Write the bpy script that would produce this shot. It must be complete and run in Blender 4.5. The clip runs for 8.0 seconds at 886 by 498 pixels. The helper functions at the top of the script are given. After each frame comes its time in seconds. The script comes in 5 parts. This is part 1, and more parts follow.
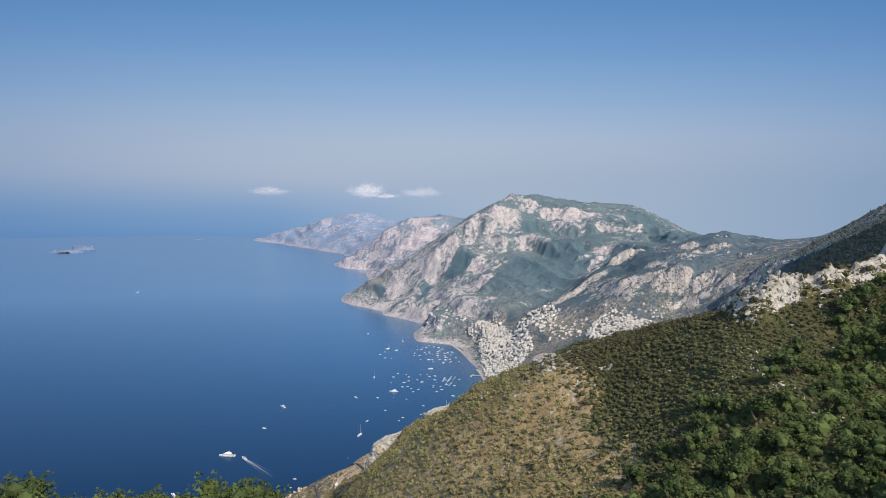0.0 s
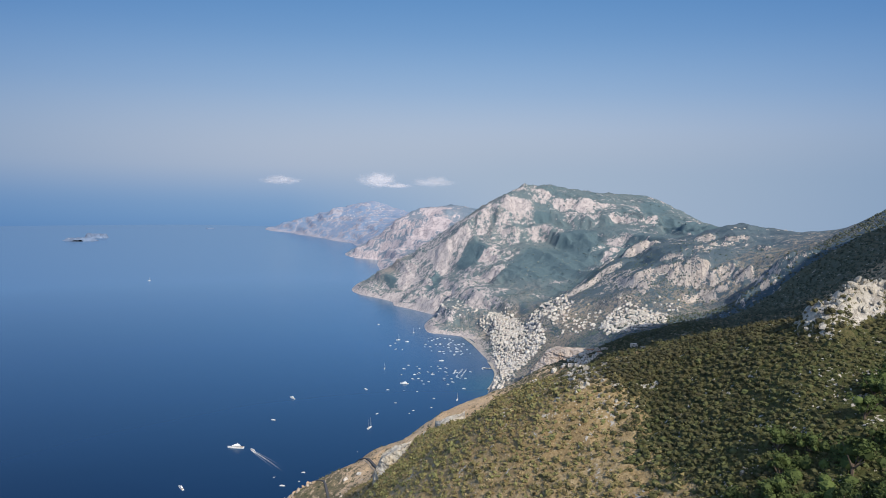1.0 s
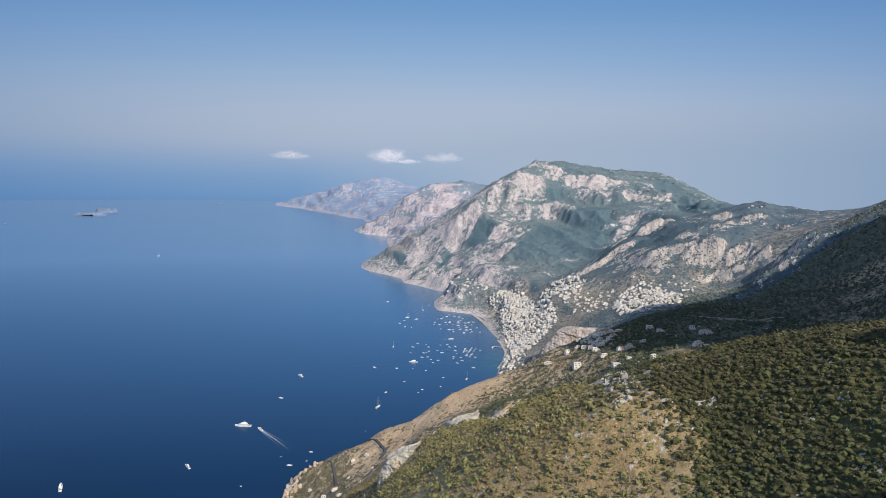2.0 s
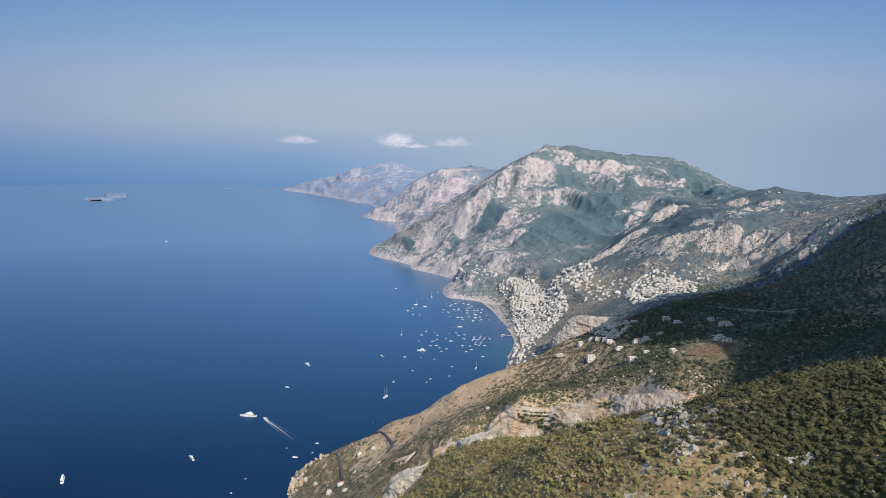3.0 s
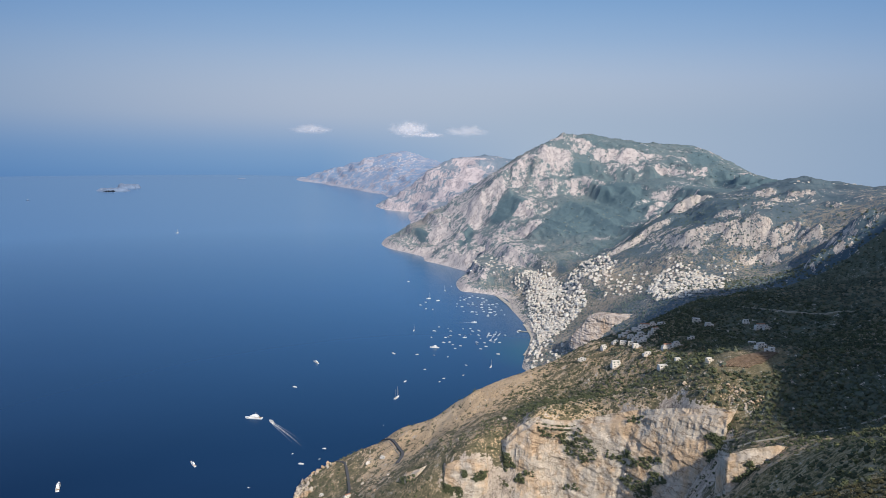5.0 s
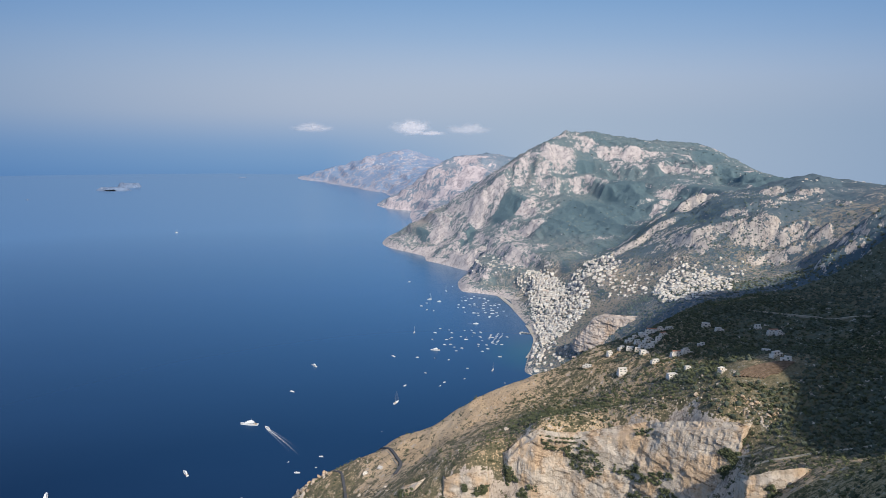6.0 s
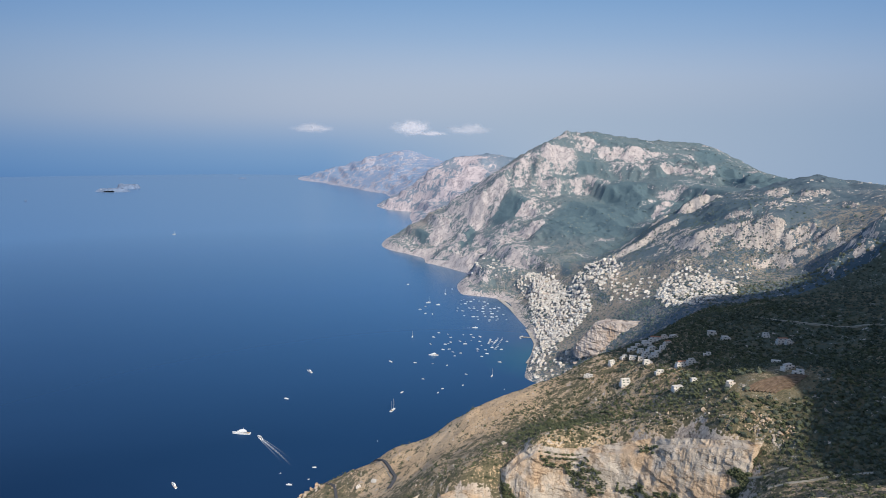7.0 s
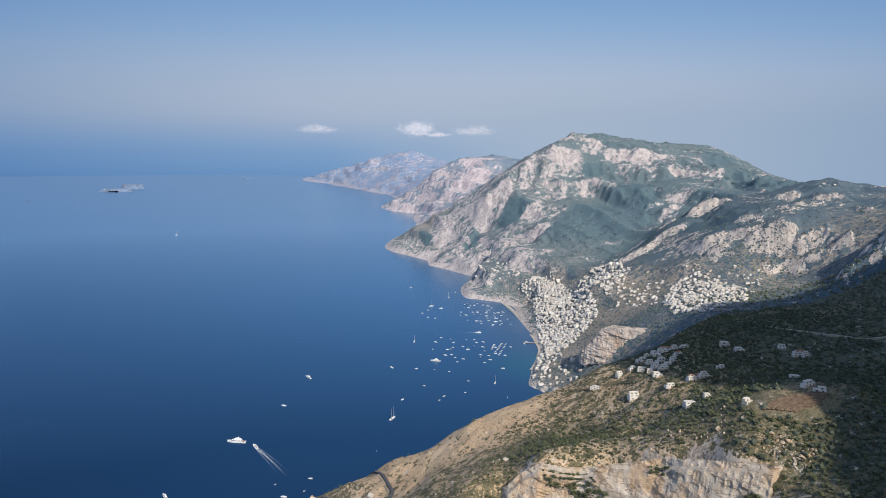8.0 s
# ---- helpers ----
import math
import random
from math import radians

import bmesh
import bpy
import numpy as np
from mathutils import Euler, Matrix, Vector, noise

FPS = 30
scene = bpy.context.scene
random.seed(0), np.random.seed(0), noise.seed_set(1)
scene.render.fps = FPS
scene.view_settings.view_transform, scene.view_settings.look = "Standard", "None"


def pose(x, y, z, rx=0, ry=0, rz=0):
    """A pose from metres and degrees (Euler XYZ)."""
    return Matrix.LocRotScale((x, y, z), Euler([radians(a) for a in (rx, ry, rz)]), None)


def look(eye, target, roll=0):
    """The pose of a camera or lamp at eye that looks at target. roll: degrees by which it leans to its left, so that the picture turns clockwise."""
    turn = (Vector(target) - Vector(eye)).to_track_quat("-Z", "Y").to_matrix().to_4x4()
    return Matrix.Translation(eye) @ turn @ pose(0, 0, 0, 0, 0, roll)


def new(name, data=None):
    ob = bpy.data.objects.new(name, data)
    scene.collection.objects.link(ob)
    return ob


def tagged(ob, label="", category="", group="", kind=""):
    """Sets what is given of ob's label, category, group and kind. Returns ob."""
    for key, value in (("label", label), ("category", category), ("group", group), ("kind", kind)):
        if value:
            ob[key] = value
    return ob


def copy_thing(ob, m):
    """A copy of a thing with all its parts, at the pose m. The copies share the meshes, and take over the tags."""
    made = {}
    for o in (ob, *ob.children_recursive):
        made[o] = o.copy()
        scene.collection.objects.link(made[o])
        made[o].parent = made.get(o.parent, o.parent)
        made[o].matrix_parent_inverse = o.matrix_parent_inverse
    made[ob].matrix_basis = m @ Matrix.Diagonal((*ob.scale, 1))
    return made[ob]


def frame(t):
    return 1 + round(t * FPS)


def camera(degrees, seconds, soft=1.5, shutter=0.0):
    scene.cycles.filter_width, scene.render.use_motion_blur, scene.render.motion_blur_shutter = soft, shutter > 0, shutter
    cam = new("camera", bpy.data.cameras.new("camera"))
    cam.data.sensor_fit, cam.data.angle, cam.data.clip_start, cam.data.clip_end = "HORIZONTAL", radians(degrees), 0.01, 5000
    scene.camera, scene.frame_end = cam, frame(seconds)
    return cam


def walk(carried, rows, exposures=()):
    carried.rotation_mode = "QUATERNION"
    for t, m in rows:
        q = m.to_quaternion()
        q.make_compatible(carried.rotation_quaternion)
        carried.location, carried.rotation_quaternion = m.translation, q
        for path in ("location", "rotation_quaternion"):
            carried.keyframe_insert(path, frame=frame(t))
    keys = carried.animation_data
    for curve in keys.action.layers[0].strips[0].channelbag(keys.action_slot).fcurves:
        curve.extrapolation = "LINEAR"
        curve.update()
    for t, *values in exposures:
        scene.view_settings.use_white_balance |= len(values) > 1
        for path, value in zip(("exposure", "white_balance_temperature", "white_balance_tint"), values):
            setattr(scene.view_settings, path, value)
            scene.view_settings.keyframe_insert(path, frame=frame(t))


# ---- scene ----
LENS = 67.74
cam = camera(LENS, 8.0, soft=0.8)
PATH = [
    (0, look((-10.93, 12.34, 300.62), (14.79, 210.11, 285.70), 0.73)),
    (0.5, look((-10.52, 20.15, 300.75), (13.51, 218.09, 285.20), 0.83)),
    (1, look((-10.17, 28.15, 300.76), (12.24, 226.07, 282.75), 1.01)),
    (1.5, look((-9.52, 36.46, 300.65), (11.38, 234.16, 278.77), 1.17)),
    (3, look((-7.50, 66.11, 300.54), (9.50, 263.15, 270.78), 1.25)),
    (3.5, look((-6.38, 75.44, 300.95), (9.23, 272.36, 269.65), 1.18)),
    (4, look((-5.25, 85.77, 300.93), (9.15, 282.64, 268.74), 1.10)),
    (4.5, look((-4.49, 94.46, 301.18), (8.88, 291.32, 268.51), 1.05)),
    (6, look((0.16, 123.35, 301.48), (12.19, 320.12, 267.77), 0.80)),
    (6.5, look((2.73, 132.71, 301.89), (14.83, 329.47, 268.16), 0.66)),
    (7, look((5.44, 142.00, 302.21), (17.09, 338.81, 268.57), 0.72)),
    (7.5, look((8.27, 152.10, 301.97), (19.03, 348.99, 268.52), 0.84)),
    (8, look((9.84, 162.07, 301.78), (19.95, 359.02, 268.49), 0.93)),
]
walk(cam, PATH)

# ---- world, sun ----
SUN_TO = Vector((0.306, -0.702, 0.643)).normalized()
world = bpy.data.worlds.new("world")
scene.world = world
world.use_nodes = True
wn, wl = world.node_tree.nodes, world.node_tree.links
wn.clear()
w_out = wn.new("ShaderNodeOutputWorld")
w_bg = wn.new("ShaderNodeBackground")
w_sky = wn.new("ShaderNodeTexSky")
w_sky.sky_type = "NISHITA"
w_sky.sun_disc = False
w_sky.sun_elevation = math.asin(SUN_TO.z)
w_sky.sun_rotation = math.atan2(SUN_TO.x, SUN_TO.y)
w_sky.altitude = 300
w_sky.air_density, w_sky.dust_density, w_sky.ozone_density = 1.0, 2.0, 2.0
w_dim = wn.new("ShaderNodeVectorMath")
w_dim.operation = "SCALE"
w_dim.inputs["Scale"].default_value = 0.15
w_tc = wn.new("ShaderNodeTexCoord")
w_sep = wn.new("ShaderNodeSeparateXYZ")
w_map = wn.new("ShaderNodeMapRange")
w_map.inputs["From Min"].default_value, w_map.inputs["From Max"].default_value = -0.5, 0.5
w_ramp = wn.new("ShaderNodeValToRGB")
w_ramp.color_ramp.interpolation = "B_SPLINE"
w_mixf = wn.new("ShaderNodeMapRange")
w_mixf.inputs["From Min"].default_value, w_mixf.inputs["From Max"].default_value = 0.30, 0.70
w_mixf.inputs["To Min"].default_value, w_mixf.inputs["To Max"].default_value = 1.0, 0.0
w_mix = wn.new("ShaderNodeMixRGB")
# haze all round the horizon, thinning upwards; below it the hazy far sea
HAZE = [
    (-0.50, (0.020, 0.060, 0.16)),
    (-0.12, (0.075, 0.190, 0.43)),
    (-0.06, (0.150, 0.300, 0.548)),
    (-0.025, (0.198, 0.342, 0.570)),
    (0.00, (0.268, 0.390, 0.590)),
    (0.03, (0.392, 0.468, 0.604)),
    (0.08, (0.405, 0.492, 0.636)),
    (0.14, (0.285, 0.435, 0.660)),
    (0.22, (0.158, 0.328, 0.606)),
    (0.32, (0.082, 0.232, 0.515)),
]
while len(w_ramp.color_ramp.elements) < len(HAZE):
    w_ramp.color_ramp.elements.new(0.5)
for e, (zz, c) in zip(w_ramp.color_ramp.elements, HAZE):
    e.position = zz + 0.5
    e.color = (*c, 1)
wl.new(w_tc.outputs["Generated"], w_sep.inputs[0])
wl.new(w_sep.outputs["Z"], w_map.inputs["Value"])
wl.new(w_map.outputs[0], w_ramp.inputs[0])
wl.new(w_sep.outputs["Z"], w_mixf.inputs["Value"])
# towards the land the haze is paler
w_side = wn.new("ShaderNodeMapRange")
w_side.inputs["From Min"].default_value, w_side.inputs["From Max"].default_value = -0.12, 0.22
w_low = wn.new("ShaderNodeMapRange")
w_low.inputs["From Min"].default_value, w_low.inputs["From Max"].default_value = 0.09, 0.02
w_both = wn.new("ShaderNodeMath")
w_both.operation = "MULTIPLY"
w_pale = wn.new("ShaderNodeMixRGB")
w_pale.inputs[2].default_value = (0.345, 0.445, 0.590, 1)
wl.new(w_sep.outputs["X"], w_side.inputs["Value"])
wl.new(w_sep.outputs["Z"], w_low.inputs["Value"])
wl.new(w_side.outputs[0], w_both.inputs[0])
wl.new(w_low.outputs[0], w_both.inputs[1])
wl.new(w_both.outputs[0], w_pale.inputs[0])
wl.new(w_ramp.outputs[0], w_pale.inputs[1])
wl.new(w_sky.outputs[0], w_dim.inputs[0])
wl.new(w_mixf.outputs[0], w_mix.inputs[0])
wl.new(w_dim.outputs[0], w_mix.inputs[1])
# haze fitted to the camera's view: dimmer, bluer at its sides, brighter behind for fill
w_ahead = wn.new("ShaderNodeVectorMath")
w_ahead.operation = "DOT_PRODUCT"
w_ahead.inputs[1].default_value = (0.12, 0.993, 0.0)
w_side2 = wn.new("ShaderNodeMapRange")
w_side2.inputs["From Min"].default_value, w_side2.inputs["From Max"].default_value = -1.0, 1.0
w_round = wn.new("ShaderNodeValToRGB")
TONES = [(0.0, (0.64, 0.63, 0.62)), (0.60, (0.53, 0.54, 0.55)), (0.89, (0.33, 0.38, 0.43)), (1.0, (0.535, 0.52, 0.505))]
while len(w_round.color_ramp.elements) < len(TONES):
    w_round.color_ramp.elements.new(0.5)
for e, (where, c) in zip(w_round.color_ramp.elements, TONES):
    e.position, e.color = where, (*c, 1)
w_tone = wn.new("ShaderNodeVectorMath")
w_tone.operation = "SCALE"
w_tone.inputs["Scale"].default_value = 2.0
w_view_tone = wn.new("ShaderNodeMixRGB")
w_view_tone.blend_type, w_view_tone.inputs[0].default_value = "MULTIPLY", 1.0
wl.new(w_tc.outputs["Generated"], w_ahead.inputs[0])
wl.new(w_ahead.outputs["Value"], w_side2.inputs["Value"])
wl.new(w_side2.outputs[0], w_round.inputs[0])
wl.new(w_round.outputs[0], w_tone.inputs[0])
wl.new(w_pale.outputs[0], w_view_tone.inputs[1])
wl.new(w_tone.outputs[0], w_view_tone.inputs[2])
wl.new(w_view_tone.outputs[0], w_mix.inputs[2])
wl.new(w_mix.outputs[0], w_bg.inputs["Color"])
wl.new(w_bg.outputs[0], w_out.inputs["Surface"])

sun_data = bpy.data.lights.new("sun", "SUN")
sun_data.energy, sun_data.angle, sun_data.color = 3.9, radians(0.6), (1.0, 0.93, 0.82)
sun = new("sun", sun_data)
sun.matrix_world = Matrix.Translation((900, -400, 900)) @ (-SUN_TO).to_track_quat("-Z", "Y").to_matrix().to_4x4()

# ---- materials ----
def material(name, rough=0.8, spec=0.3):
    m = bpy.data.materials.new(name)
    m.use_nodes = True
    nt = m.node_tree
    b = nt.nodes["Principled BSDF"]
    b.inputs["Roughness"].default_value = rough
    b.inputs["Specular IOR Level"].default_value = spec
    return m, nt.nodes, nt.links, b


def noise_node(n, l, scale, detail=4.0, rough=0.55, stretch=(1, 1, 1), offset=(0, 0, 0), coord="Object"):
    tc = n.new("ShaderNodeTexCoord")
    mp = n.new("ShaderNodeMapping")
    mp.inputs["Scale"].default_value = stretch
    mp.inputs["Location"].default_value = offset
    t = n.new("ShaderNodeTexNoise")
    t.inputs["Scale"].default_value = scale
    t.inputs["Detail"].default_value = detail
    t.inputs["Roughness"].default_value = rough
    l.new(tc.outputs[coord], mp.inputs[0])
    l.new(mp.outputs[0], t.inputs["Vector"])
    return t.outputs["Fac"]


def ramp_node(n, l, src, stops):
    r = n.new("ShaderNodeValToRGB")
    while len(r.color_ramp.elements) < len(stops):
        r.color_ramp.elements.new(0.5)
    for e, (p, c) in zip(r.color_ramp.elements, stops):
        e.position = p
        e.color = (*c, 1) if len(c) == 3 else c
    l.new(src, r.inputs[0])
    return r.outputs[0]


def mix_node(n, l, fac, a, b, kind="MIX"):
    m = n.new("ShaderNodeMixRGB")
    m.blend_type = kind
    for sock, v in zip(m.inputs, (fac, a, b)):
        if isinstance(v, (int, float)):
            sock.default_value = v
        elif isinstance(v, tuple):
            sock.default_value = (*v, 1)
        else:
            l.new(v, sock)
    return m.outputs[0]


def math_node(n, l, op, a, b=0.0, clamp=False):
    m = n.new("ShaderNodeMath")
    m.operation, m.use_clamp = op, clamp
    for sock, v in zip(m.inputs, (a, b)):
        if isinstance(v, (int, float)):
            sock.default_value = v
        else:
            l.new(v, sock)
    return m.outputs[0]


def bump_node(n, l, b, height, strength=0.5, distance=1.0):
    k = n.new("ShaderNodeBump")
    k.inputs["Strength"].default_value, k.inputs["Distance"].default_value = strength, distance
    l.new(height, k.inputs["Height"])
    l.new(k.outputs[0], b.inputs["Normal"])


def plain(name, colour, rough=0.7, spec=0.3, metal=0.0, vary=0.12, scale=1.5):
    """Paint, plaster and the like: one colour with stains and grain."""
    m, n, l, b = material(name, rough, spec)
    b.inputs["Metallic"].default_value = metal
    f = noise_node(n, l, scale, 6.0)
    lo = tuple(c * (1 - 2 * vary) for c in colour)
    hi = tuple(min(1, c * (1 + vary)) for c in colour)
    l.new(ramp_node(n, l, f, [(0.3, lo), (0.7, hi)]), b.inputs["Base Color"])
    bump_node(n, l, b, f, 0.15, 0.05)
    return m


def land(name, size, rock, scrub, dry, wood, relief):
    """Ground of a slope: limestone where the attribute rock is high, dry grass where dry is, woodland where wood is, scrub elsewhere."""
    m, n, l, b = material(name, 0.9, 0.12)

    def attr(a):
        k = n.new("ShaderNodeAttribute")
        k.attribute_name = a
        return k.outputs["Fac"]

    big = noise_node(n, l, 0.018 / size, 5.0)
    mid = noise_node(n, l, 0.15 / size, 6.0, 0.62)
    fine = noise_node(n, l, 0.65 / size, 5.0, 0.65)
    streak = noise_node(n, l, 0.16 / size, 5.0, 0.6, (1, 1, 0.22), (40, 7, 3))
    rk = ramp_node(n, l, mix_node(n, l, 0.5, streak, fine), [(0.32, rock[0]), (0.47, rock[1]), (0.62, rock[2])])
    sc = ramp_node(n, l, mix_node(n, l, 0.55, mid, fine), [(0.38, scrub[0]), (0.5, scrub[1]), (0.63, scrub[2])])
    dr = ramp_node(n, l, mix_node(n, l, 0.6, big, fine), [(0.38, dry[0]), (0.5, dry[1]), (0.62, dry[2])])
    wd = ramp_node(n, l, mix_node(n, l, 0.7, mid, fine), [(0.38, wood[0]), (0.62, wood[1])])
    crack = noise_node(n, l, 0.10 / size, 8.0, 0.62, (1, 1, 0.45), (13, 4, 21))
    rk = mix_node(n, l, 1.0, rk, ramp_node(n, l, crack, [(0.468, (1, 1, 1)), (0.487, (0.55, 0.55, 0.58)), (0.505, (0.64, 0.64, 0.66)), (0.530, (1, 1, 1))]), "MULTIPLY")
    drawn = math_node(n, l, "MULTIPLY", math_node(n, l, "SUBTRACT", streak, 0.5), 1.6)
    wob = math_node(n, l, "ADD", drawn, math_node(n, l, "ADD", math_node(n, l, "MULTIPLY", math_node(n, l, "SUBTRACT", fine, 0.5), 2.3),
                    math_node(n, l, "MULTIPLY", math_node(n, l, "SUBTRACT", mid, 0.5), 2.6)))

    def mask(a, lo, hi):
        v = math_node(n, l, "ADD", attr(a), wob)
        k = n.new("ShaderNodeMapRange")
        k.inputs["From Min"].default_value, k.inputs["From Max"].default_value = lo, hi
        l.new(v, k.inputs["Value"])
        return k.outputs[0]

    col = mix_node(n, l, mask("dry", 0.42, 0.58), sc, dr)
    col = mix_node(n, l, mask("wood", 0.42, 0.58), col, wd)
    col = mix_node(n, l, mask("rock", 0.44, 0.56), col, rk)
    l.new(col, b.inputs["Base Color"])
    bump_node(n, l, b, mix_node(n, l, 0.5, mid, fine), 0.9, relief)
    return m


NEAR = land("near_slope", 0.35, [(0.30, 0.26, 0.20), (0.47, 0.42, 0.345), (0.60, 0.55, 0.48)],
            [(0.063, 0.063, 0.027), (0.126, 0.110, 0.047), (0.231, 0.179, 0.089)],
            [(0.260, 0.180, 0.090), (0.385, 0.282, 0.147), (0.520, 0.405, 0.245)],
            [(0.042, 0.050, 0.019), (0.084, 0.089, 0.034)], 0.5)
HEAD = land("headland_slope", 0.9, [(0.300, 0.240, 0.190), (0.490, 0.400, 0.318), (0.640, 0.540, 0.440)],
            [(0.100, 0.095, 0.060), (0.180, 0.155, 0.094), (0.295, 0.225, 0.140)],
            [(0.400, 0.270, 0.162), (0.580, 0.405, 0.245), (0.690, 0.515, 0.340)],
            # woodland tones raised to carry the haze over the shaded plateau
            [(0.090, 0.106, 0.080), (0.130, 0.144, 0.100)], 1.5)
# from here on, aerial haze is put into the base colours, bluer with distance
HAZED_PEAK = land("hazed_mountain_slope", 1.5, [(0.390, 0.352, 0.350), (0.530, 0.470, 0.452), (0.650, 0.580, 0.550)],
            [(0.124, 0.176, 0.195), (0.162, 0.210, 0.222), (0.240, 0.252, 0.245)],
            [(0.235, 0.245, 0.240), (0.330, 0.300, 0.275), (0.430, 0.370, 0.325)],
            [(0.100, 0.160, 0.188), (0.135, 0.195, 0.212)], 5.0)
HAZED_TOWN_SLOPE = land("hazed_town_slope", 1.3, [(0.390, 0.345, 0.320), (0.560, 0.490, 0.435), (0.690, 0.610, 0.540)],
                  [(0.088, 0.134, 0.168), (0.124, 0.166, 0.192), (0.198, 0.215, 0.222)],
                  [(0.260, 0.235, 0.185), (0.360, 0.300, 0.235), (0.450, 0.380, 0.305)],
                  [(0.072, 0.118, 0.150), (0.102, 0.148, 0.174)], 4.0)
HAZED_MIDDLE = land("hazed_middle_slope", 2.6, [(0.430, 0.385, 0.405), (0.560, 0.485, 0.490), (0.660, 0.575, 0.570)],
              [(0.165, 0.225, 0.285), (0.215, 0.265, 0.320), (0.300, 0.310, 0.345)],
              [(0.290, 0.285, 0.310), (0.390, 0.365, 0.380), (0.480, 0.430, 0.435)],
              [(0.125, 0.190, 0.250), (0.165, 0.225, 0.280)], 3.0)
HAZED_DISTANT = land("hazed_distant_slope", 4.0, [(0.275, 0.315, 0.405), (0.385, 0.395, 0.465), (0.480, 0.455, 0.505)],
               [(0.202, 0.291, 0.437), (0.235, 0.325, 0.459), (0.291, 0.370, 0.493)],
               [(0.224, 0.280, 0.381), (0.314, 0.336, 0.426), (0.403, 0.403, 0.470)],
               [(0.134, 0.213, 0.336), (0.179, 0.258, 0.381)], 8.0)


def sea_material():
    """Blue water under a tinted mirror whose strength follows the viewing angle."""
    m = bpy.data.materials.new("sea_water")
    m.use_nodes = True
    n, l = m.node_tree.nodes, m.node_tree.links
    n.remove(n["Principled BSDF"])
    big = noise_node(n, l, 0.004, 3.0, 0.5, (1, 2.5, 1))
    deep, gloss, fres, mixer = (n.new("ShaderNode" + k) for k in ("BsdfDiffuse", "BsdfGlossy", "Fresnel", "MixShader"))
    l.new(ramp_node(n, l, big, [(0.35, (0.0036, 0.0130, 0.044)), (0.65, (0.0046, 0.0160, 0.052))]), deep.inputs["Color"])
    # paler towards the bay: haze and brightness there are put into the water's colour
    tc0, off, bay = n.new("ShaderNodeTexCoord"), n.new("ShaderNodeVectorMath"), n.new("ShaderNodeMapRange")
    off.operation = "DISTANCE"
    off.inputs[1].default_value = (150, 1450, 0)
    l.new(tc0.outputs["Object"], off.inputs[0])
    l.new(off.outputs["Value"], bay.inputs["Value"])
    bay.inputs["From Min"].default_value, bay.inputs["From Max"].default_value = 220, 1150
    bay.inputs["To Min"].default_value, bay.inputs["To Max"].default_value = 1.0, 0.0
    l.new(mix_node(n, l, bay.outputs[0], deep.inputs["Color"].links[0].from_socket, (0.027, 0.094, 0.212)), deep.inputs["Color"])
    # paler, greener water over the shallows by the beach
    tc, dist, near_beach = n.new("ShaderNodeTexCoord"), n.new("ShaderNodeVectorMath"), n.new("ShaderNodeMapRange")
    dist.operation = "DISTANCE"
    dist.inputs[1].default_value = (200, 1010, 0)
    l.new(tc.outputs["Object"], dist.inputs[0])
    l.new(dist.outputs["Value"], near_beach.inputs["Value"])
    near_beach.inputs["From Min"].default_value, near_beach.inputs["From Max"].default_value = 25, 95
    near_beach.inputs["To Min"].default_value, near_beach.inputs["To Max"].default_value = 0.75, 0.0
    l.new(mix_node(n, l, near_beach.outputs[0], deep.inputs["Color"].links[0].from_socket, (0.018, 0.105, 0.165)), deep.inputs["Color"])
    # the mirror's blue tint and steep shine stand in for haze over far water
    gloss.inputs["Color"].default_value = (0.82, 0.94, 1.0, 1)
    gloss.inputs["Roughness"].default_value = 0.27
    fres.inputs["IOR"].default_value = 1.55
    small = noise_node(n, l, 0.25, 5.0, 0.6, (1, 1.6, 1))
    k = n.new("ShaderNodeBump")
    k.inputs["Strength"].default_value, k.inputs["Distance"].default_value = 0.05, 0.4
    l.new(small, k.inputs["Height"])
    l.new(k.outputs[0], gloss.inputs["Normal"])
    shine = n.new("ShaderNodeMapRange")
    shine.inputs["From Min"].default_value, shine.inputs["From Max"].default_value = 0.125, 0.48
    shine.inputs["To Min"].default_value, shine.inputs["To Max"].default_value = 0.004, 0.84
    l.new(fres.outputs[0], shine.inputs["Value"])
    l.new(shine.outputs[0], mixer.inputs[0])
    l.new(deep.outputs[0], mixer.inputs[1])
    l.new(gloss.outputs[0], mixer.inputs[2])
    l.new(mixer.outputs[0], n["Material Output"].inputs["Surface"])
    return m


SEA = sea_material()

# ---- the lie of the land: coast, crests, valleys and an added shade-caster, in metres ----
def lattice(x, y, seed):
    """Smooth random values, one lattice cell a unit."""
    xi, yi = np.floor(x).astype(np.int64), np.floor(y).astype(np.int64)
    fx, fy = x - xi, y - yi
    fx, fy = fx * fx * fx * (fx * (fx * 6 - 15) + 10), fy * fy * fy * (fy * (fy * 6 - 15) + 10)

    def val(a, b):
        h = (a * 374761393 + b * 668265263 + seed * 1442695041) & 0xFFFFFFFF
        h = ((h ^ (h >> 13)) * 1274126177) & 0xFFFFFFFF
        h = ((h ^ (h >> 16)) * 2246822519) & 0xFFFFFFFF
        return ((h ^ (h >> 15)) & 0xFFFF) / 65535.0

    top = val(xi, yi) * (1 - fx) + val(xi + 1, yi) * fx
    low = val(xi, yi + 1) * (1 - fx) + val(xi + 1, yi + 1) * fx
    return top * (1 - fy) + low * fy


